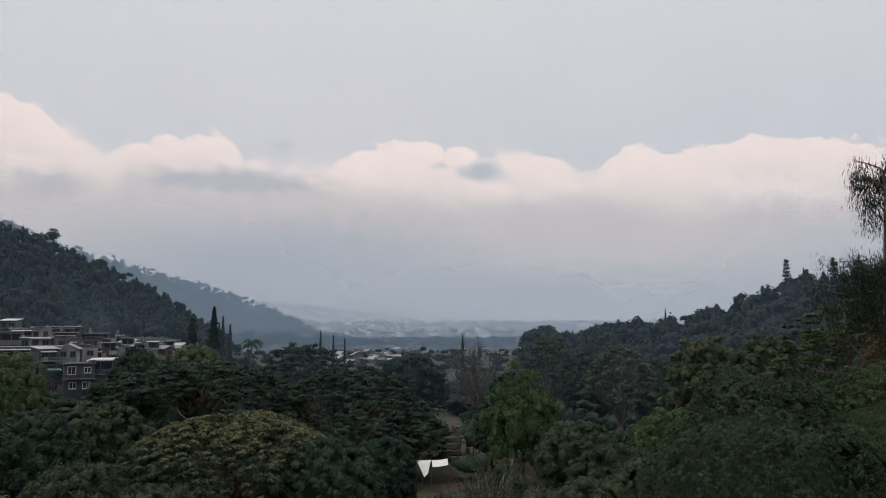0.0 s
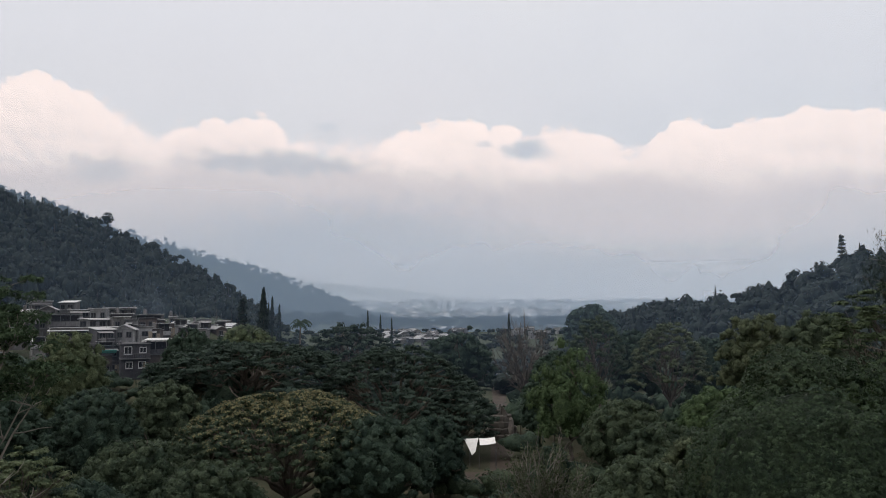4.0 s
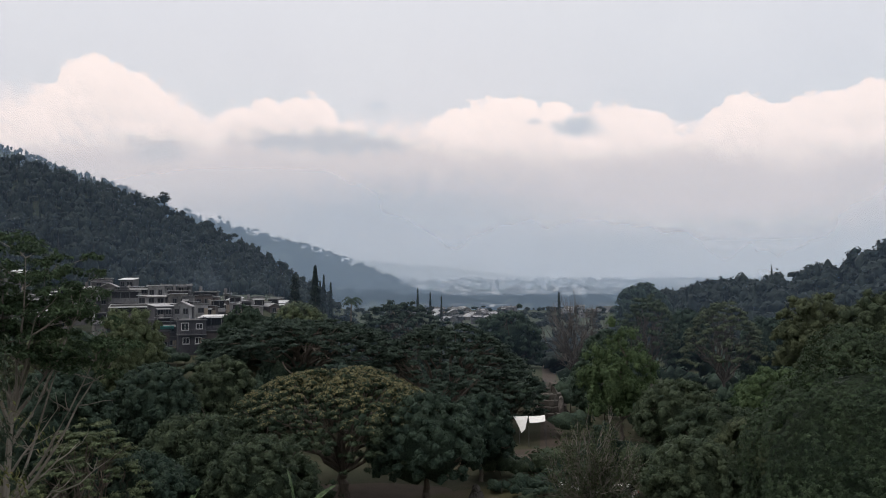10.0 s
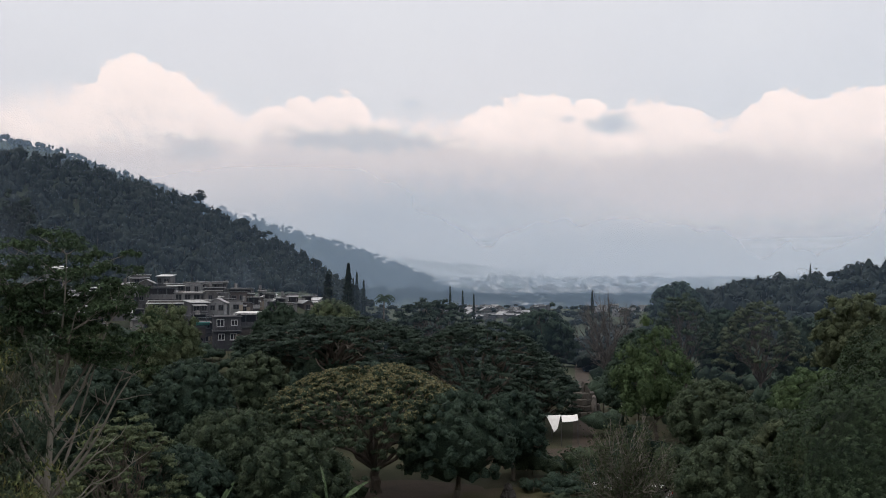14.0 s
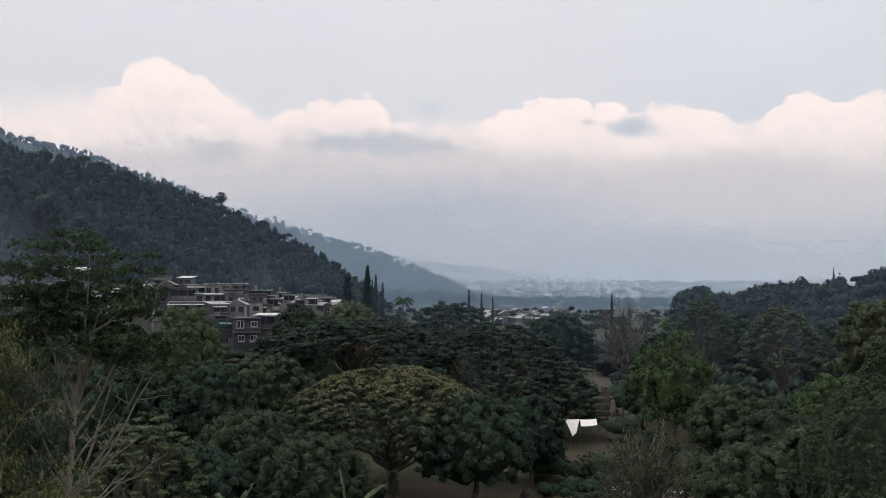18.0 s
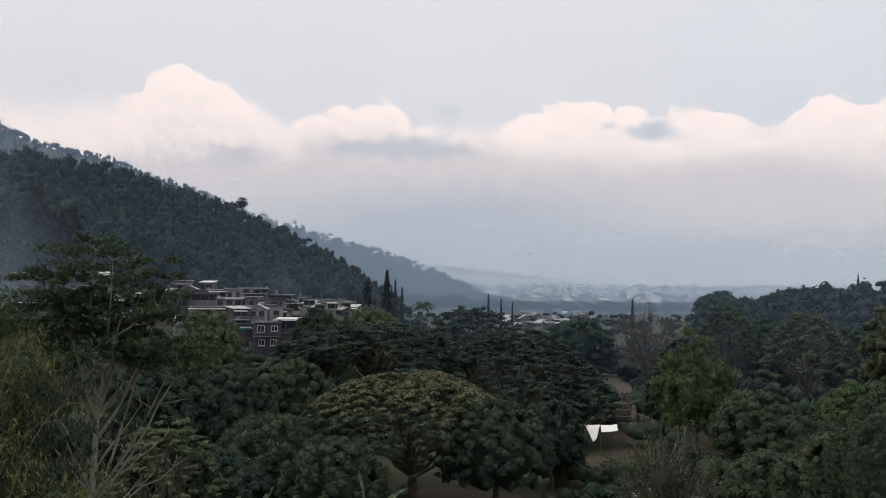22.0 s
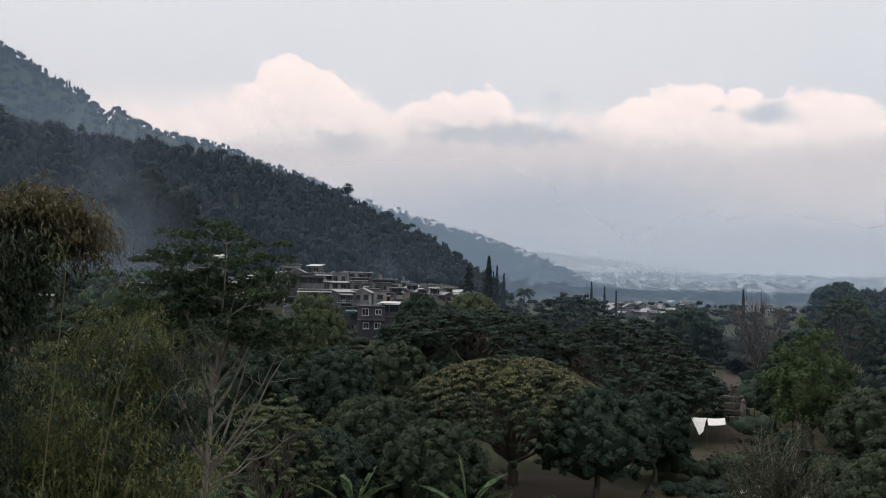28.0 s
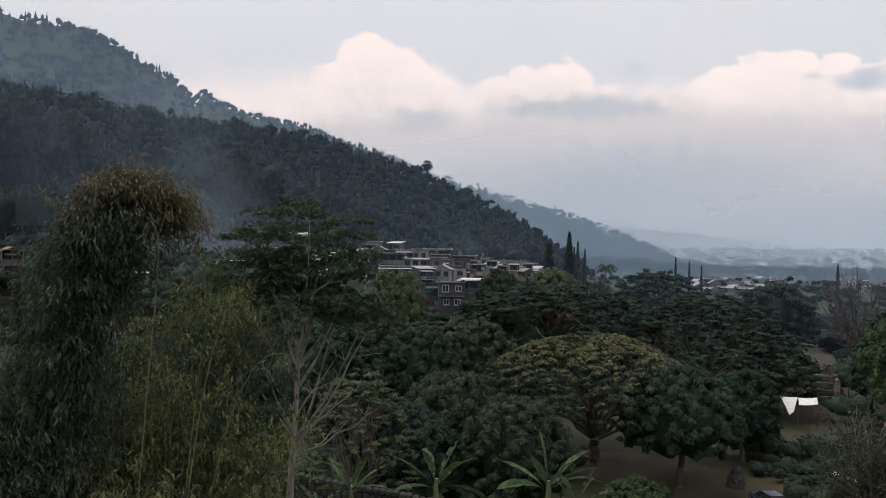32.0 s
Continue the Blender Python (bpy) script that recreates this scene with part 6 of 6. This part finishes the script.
street([(-22.4, 196, 2.6, 1, 19.0, 4, 1, "lean", 9), (-22.0, 222, 2.2, 2, 20.7, 2, 1, "flat", 0), (-21.5, 214, 3.0, 1, 19.3, 2, 0, "lean", -12), (-20.9, 205, 2.8, 1, 18.6, 1, 0, "gable", 14),
        (-20.5, 220, 2.5, 1, 19.0, 0, 1, "lean", -10), (-20.0, 228, 2.8, 1, 19.6, 2, 1, "lean", 12), (-19.4, 214, 2.9, 1, 18.5, 2, 0, "lean", -8), (-18.7, 230, 3.2, 1, 18.9, 1, 0, "lean", 6),
        (-19.1, 208, 2.4, 1, 17.8, 4, 1, "gable", 22), (-18.3, 222, 2.4, 1, 18.2, 2, 0, "lean", -12)], 330)
street([(-21.6, 200, 2.4, 1, 17.8, 3, 1, "lean", 18), (-20.2, 198, 3.0, 1, 17.6, 1, 0, "lean", -14)], 350)
street([(-38.8, 190, 3.5, 1, 25.2, 3, 0, "flat", 6), (-35.9, 188, 2.8, 1, 22.9, 0, 0, "lean", -5), (-35.2, 200, 4.0, 2, 26.1, 1, 0, "lean", 8), (-34.0, 180, 3.5, 2, 20.5, 2, 0, "lean", 6),
        (-38.0, 172, 6.2, 2, 20.1, 4, 0, "flat", 4), (-34.8, 165, 6.0, 1, 16.6, 0, 0, "flat", -6), (-32.7, 176, 3.5, 2, 18.9, 4, 1, "lean", 10), (-33.4, 168, 2.4, 1, 17.6, 1, 0, "gable", -10),
        (-37.2, 196, 3.9, 2, 22.2, 0, 1, "lean", -8), (-32.3, 196, 5.5, 2, 22.0, 3, 1, "lean", -6)], 370)
street([(-46.0, 152, 3.9, 1, 18.2, 4, 2, "lean", 5), (-53.6, 150, 3.2, 1, 21.0, 3, 2, "gable", 8)], 390)
patch_v = blob(*at(-47, 129.5), 4.4, 2.2, 8, yaw=radians(47))
earth2 = link_mesh("earth_terrace", [(x, y, ground_at(x, y) + 0.25) for x, y in patch_v] + [(x, y, ground_at(x, y) - 1.5) for x, y in patch_v], [tuple(range(40))] + [(i, 40 + i, 40 + (i + 1) % 40, (i + 1) % 40) for i in range(40)], stained("red_earth", (0.06, 0.036, 0.028), (0.10, 0.06, 0.046), 0.4, 4.0, 0.95, 0.04, (0.07, 0.05, 0.04)))
tagged(earth2, "bare red earth terrace below the hill", "ground", kind="structure")

# near-black plaster: the shade inside the lean-tos put into their back walls' colour
DARK_WALL = plaster("plaster_recess_shade", (0.022, 0.022, 0.025), (0.04, 0.039, 0.042))


def lean_to(w, d, h, roof, wall, tilt, seed):
    """A sheet roof on posts before a dark recess, with a low front wall."""
    rng = np.random.default_rng(seed)
    root = new("lean_to")
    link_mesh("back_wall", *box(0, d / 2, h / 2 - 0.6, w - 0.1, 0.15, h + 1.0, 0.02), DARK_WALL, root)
    link_mesh("floor_slab", *box(0, 0, -0.1, w, d, 0.2, 0.03), WALLS[0], root)
    link_mesh("footing", *box(0, 0.2, -1.2, w - 0.4, d - 0.5, 2.0, 0.03), WALLS[int(rng.integers(0, 5))], root)
    link_mesh("front_wall", *box(0, -d / 2 + 0.08, 0.42, w - 0.05, 0.14, 0.84, 0.02), wall, root)
    for i in range(2 + int(w > 2.6) + int(w > 4.2)):
        x = -w / 2 + 0.1 + (w - 0.2) * i / (1 + int(w > 2.6) + int(w > 4.2))
        link_mesh("post", *box(x, -d / 2 + 0.1, h / 2, 0.13, 0.13, h, 0.015), WALLS[int(rng.integers(0, 3))], root)
    v, f = box(0, 0, 0, w + 0.5, d + 0.7, 0.07, 0.015)
    v[:, 2] += h + 0.1 + v[:, 1] / d * tilt
    link_mesh("roof", v, f, roof, root)
    return root


rng = np.random.default_rng(77)
for az, d, w, el, ro, wa, yaw in ((-28.65, 188, 5.8, -0.05, 1, 0, 4), (-26.6, 187, 3.8, -0.45, 0, 2, -5), (-28.4, 174, 7.2, -1.15, 0, 1, 3), (-23.05, 155, 4.0, -1.9, 0, 3, -8), (-25.4, 213, 7.6, 0.28, 0, 0, 4), (-23.5, 205, 5.9, -0.2, 1, 3, -4),
                                  (-27.3, 210, 5.0, 0.14, 0, 1, -6), (-30.1, 211, 4.2, 0.56, 0, 0, 8), (-30.1, 172, 2.5, -1.55, 1, 2, -8), (-25.9, 178, 3.0, -0.95, 1, 3, 10), (-24.4, 182, 3.2, -0.85, 0, 1, -10), (-22.6, 190, 2.8, -0.75, 0, 2, 8),
                                  (-21.5, 205, 2.9, -0.5, 0, 2, -6), (-20.7, 196, 2.2, -0.85, 1, 1, 9), (-19.9, 208, 2.4, -0.7, 0, 2, -9), (-18.9, 212, 2.6, -0.68, 0, 2, 6), (-39.3, 186, 8.0, 1.1, 0, 3, 6), (-38.6, 168, 9.0, -0.75, 0, 4, 5), (-34.9, 162, 5.0, -1.8, 0, 0, -5),
                                  (-36.4, 184, 4.0, 0.2, 1, 0, 4), (-33.2, 178, 4.2, -0.3, 0, 1, -6), (-32.0, 186, 4.0, 0.1, 1, 0, 6), (-31.4, 176, 3.0, -0.9, 0, 2, -4), (-53.5, 146, 3.4, -0.25, 2, 4, 8), (-26.2, 158.5, 2.6, -1.9, 1, 3, 6)):
    h = rng.uniform(2.0, 2.5)
    x, y = at(az, d)
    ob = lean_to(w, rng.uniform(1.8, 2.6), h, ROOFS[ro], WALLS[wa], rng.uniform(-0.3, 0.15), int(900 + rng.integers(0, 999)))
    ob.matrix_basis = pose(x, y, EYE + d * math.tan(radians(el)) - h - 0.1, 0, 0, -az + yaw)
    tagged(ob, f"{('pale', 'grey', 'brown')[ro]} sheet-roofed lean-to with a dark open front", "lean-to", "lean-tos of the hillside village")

# houses far down the valley
rng = np.random.default_rng(31)
far = [house(8, 7, 2, WALLS[2], ROOFS[0], "lean", 301), house(8.5, 7, 1, WALLS[1], ROOFS[1], "gable", 302), house(7, 7, 2, WALLS[0], ROOFS[1], "flat", 303)]
labels = ("white two-storey house far down the valley", "cream cottage with a grey gabled roof", "grey flat-roofed house down the valley")
for i in range(90):
    az = rng.uniform(-9.2, -1.5) if i % 3 else rng.uniform(1.0, 14.0)
    d = rng.uniform(480, 900)
    x, y = at(az, d)
    z = ground_at(x, y)
    mm = pose(x, y, z, 0, 0, -az + rng.uniform(-50, 50))
    ob = far[i % 3]
    if i < 3:
        ob.matrix_basis = mm
        tagged(ob, labels[i], "house", "houses down the valley")
    else:
        copy_thing(ob, mm)

# the town on the plain
rng = np.random.default_rng(32)
pieces = []
for i in range(800):
    az, d = rng.uniform(-11, 17), 2000 * (1 + 0.7 * rng.random() ** 1.4)
    x, y = at(az, d)
    s, hh = rng.uniform(7, 20), rng.uniform(5, 13)
    v, f = box(0, 0, 0, s, rng.uniform(7, 16), hh + 4)
    a = rng.random() * 3
    v = v @ np.array([[math.cos(a), math.sin(a), 0], [-math.sin(a), math.cos(a), 0], [0, 0, 1]])
    pieces.append((v + np.array([x, y, ground_at(x, y) + hh / 2]), f))
m, n, out = material("town_walls")
geo = n.add("ShaderNodeNewGeometry")
bsdf(n, out, n.ramp(geo.outputs["Random Per Island"], [(0.0, (0.12, 0.1, 0.09)), (0.5, (0.26, 0.25, 0.24)), (0.8, (0.52, 0.52, 0.52)), (1.0, (0.8, 0.8, 0.8))]), 0.8)
tagged(link_mesh("town", *join(pieces), m), "pale town houses scattered over the distant plain", "town", kind="stuff")

mast = new("radio_mast")
H, b = 66.0, 3.2
for i, (sx, sy) in enumerate(((-1, -1), (1, -1), (1, 1), (-1, 1))):
    link_mesh("leg", *tube([(sx * b, sy * b, -3), (sx * b * 0.6, sy * b * 0.6, H / 2), (sx * 0.5, sy * 0.5, H)], (0.5, 0.42, 0.3), 5), RAIL, mast)
for k in range(10):
    z0, z1 = H * k / 10, H * (k + 1) / 10
    for i in range(4):
        c = ((-1, -1), (1, -1), (1, 1), (-1, 1))
        s0, s1 = b + (0.5 - b) * z0 / H, b + (0.5 - b) * z1 / H
        p, q = c[i], c[(i + 1) % 4]
        link_mesh("brace", *tube([(p[0] * s0, p[1] * s0, z0), (q[0] * s1, q[1] * s1, z1)], (0.24, 0.24), 4), RAIL, mast)
x, y = at(-2.95, 2200)
mast.matrix_basis = pose(x, y, EYE + 2200 * math.tan(radians(-0.75)))
tagged(mast, "tall grey lattice radio mast over the town", "mast")


# ---- smoke over the village ----
def smoke(az, d, z, w, h, amount):
    m, n, out = material("smoke")
    co, sp = n.add("ShaderNodeTexCoord"), n.add("ShaderNodeSeparateXYZ")
    n.link(co.outputs["Object"], sp.inputs[0])
    u, t = n.math("DIVIDE", sp.outputs[0], w / 2), n.math("DIVIDE", sp.outputs[2], h)
    side = n.span(n.math("ABSOLUTE", n.math("SUBTRACT", u, n.math("MULTIPLY", t, -0.4))), 0.05, 0.6, 1.0, 0.0)
    upw = n.math("MULTIPLY", n.span(t, 0.0, 0.15), n.span(t, 0.3, 1.0, 1.0, 0.0))
    puff = n.span(n.noise(co.outputs["Object"], 3.0 / w, 5.0, 0.6), 0.3, 0.75)
    tr, df, mx = (n.add(k) for k in ("ShaderNodeBsdfTransparent", "ShaderNodeBsdfDiffuse", "ShaderNodeMixShader"))
    df.inputs[0].default_value = (0.5, 0.62, 0.78, 1)
    n.link(n.math("MULTIPLY", n.math("MULTIPLY", side, upw), n.math("MULTIPLY", puff, amount)), mx.inputs[0])
    n.t.links.new(tr.outputs[0], mx.inputs[1])
    n.t.links.new(df.outputs[0], mx.inputs[2])
    n.t.links.new(mx.outputs[0], out.inputs[0])
    v, f = [], []
    for j in range(13):
        a = math.pi * j / 12
        for z_ in (0.0, h):
            v.append((-w / 2 * math.cos(a), -w * 0.22 * math.sin(a), z_))
    f = [(2 * j, 2 * j + 2, 2 * j + 3, 2 * j + 1) for j in range(12)]
    ob = link_mesh("smoke", v, f, m)
    x, y = at(az, d)
    ob.matrix_basis = pose(x, y, z, 0, 0, -az)
    tagged(ob, "thin blue smoke drifting up from the village", "smoke", kind="stuff")


smoke(-23.4, 250, 20, 30, 19, 0.12)
smoke(-43.0, 205, 14, 120, 66, 0.34)
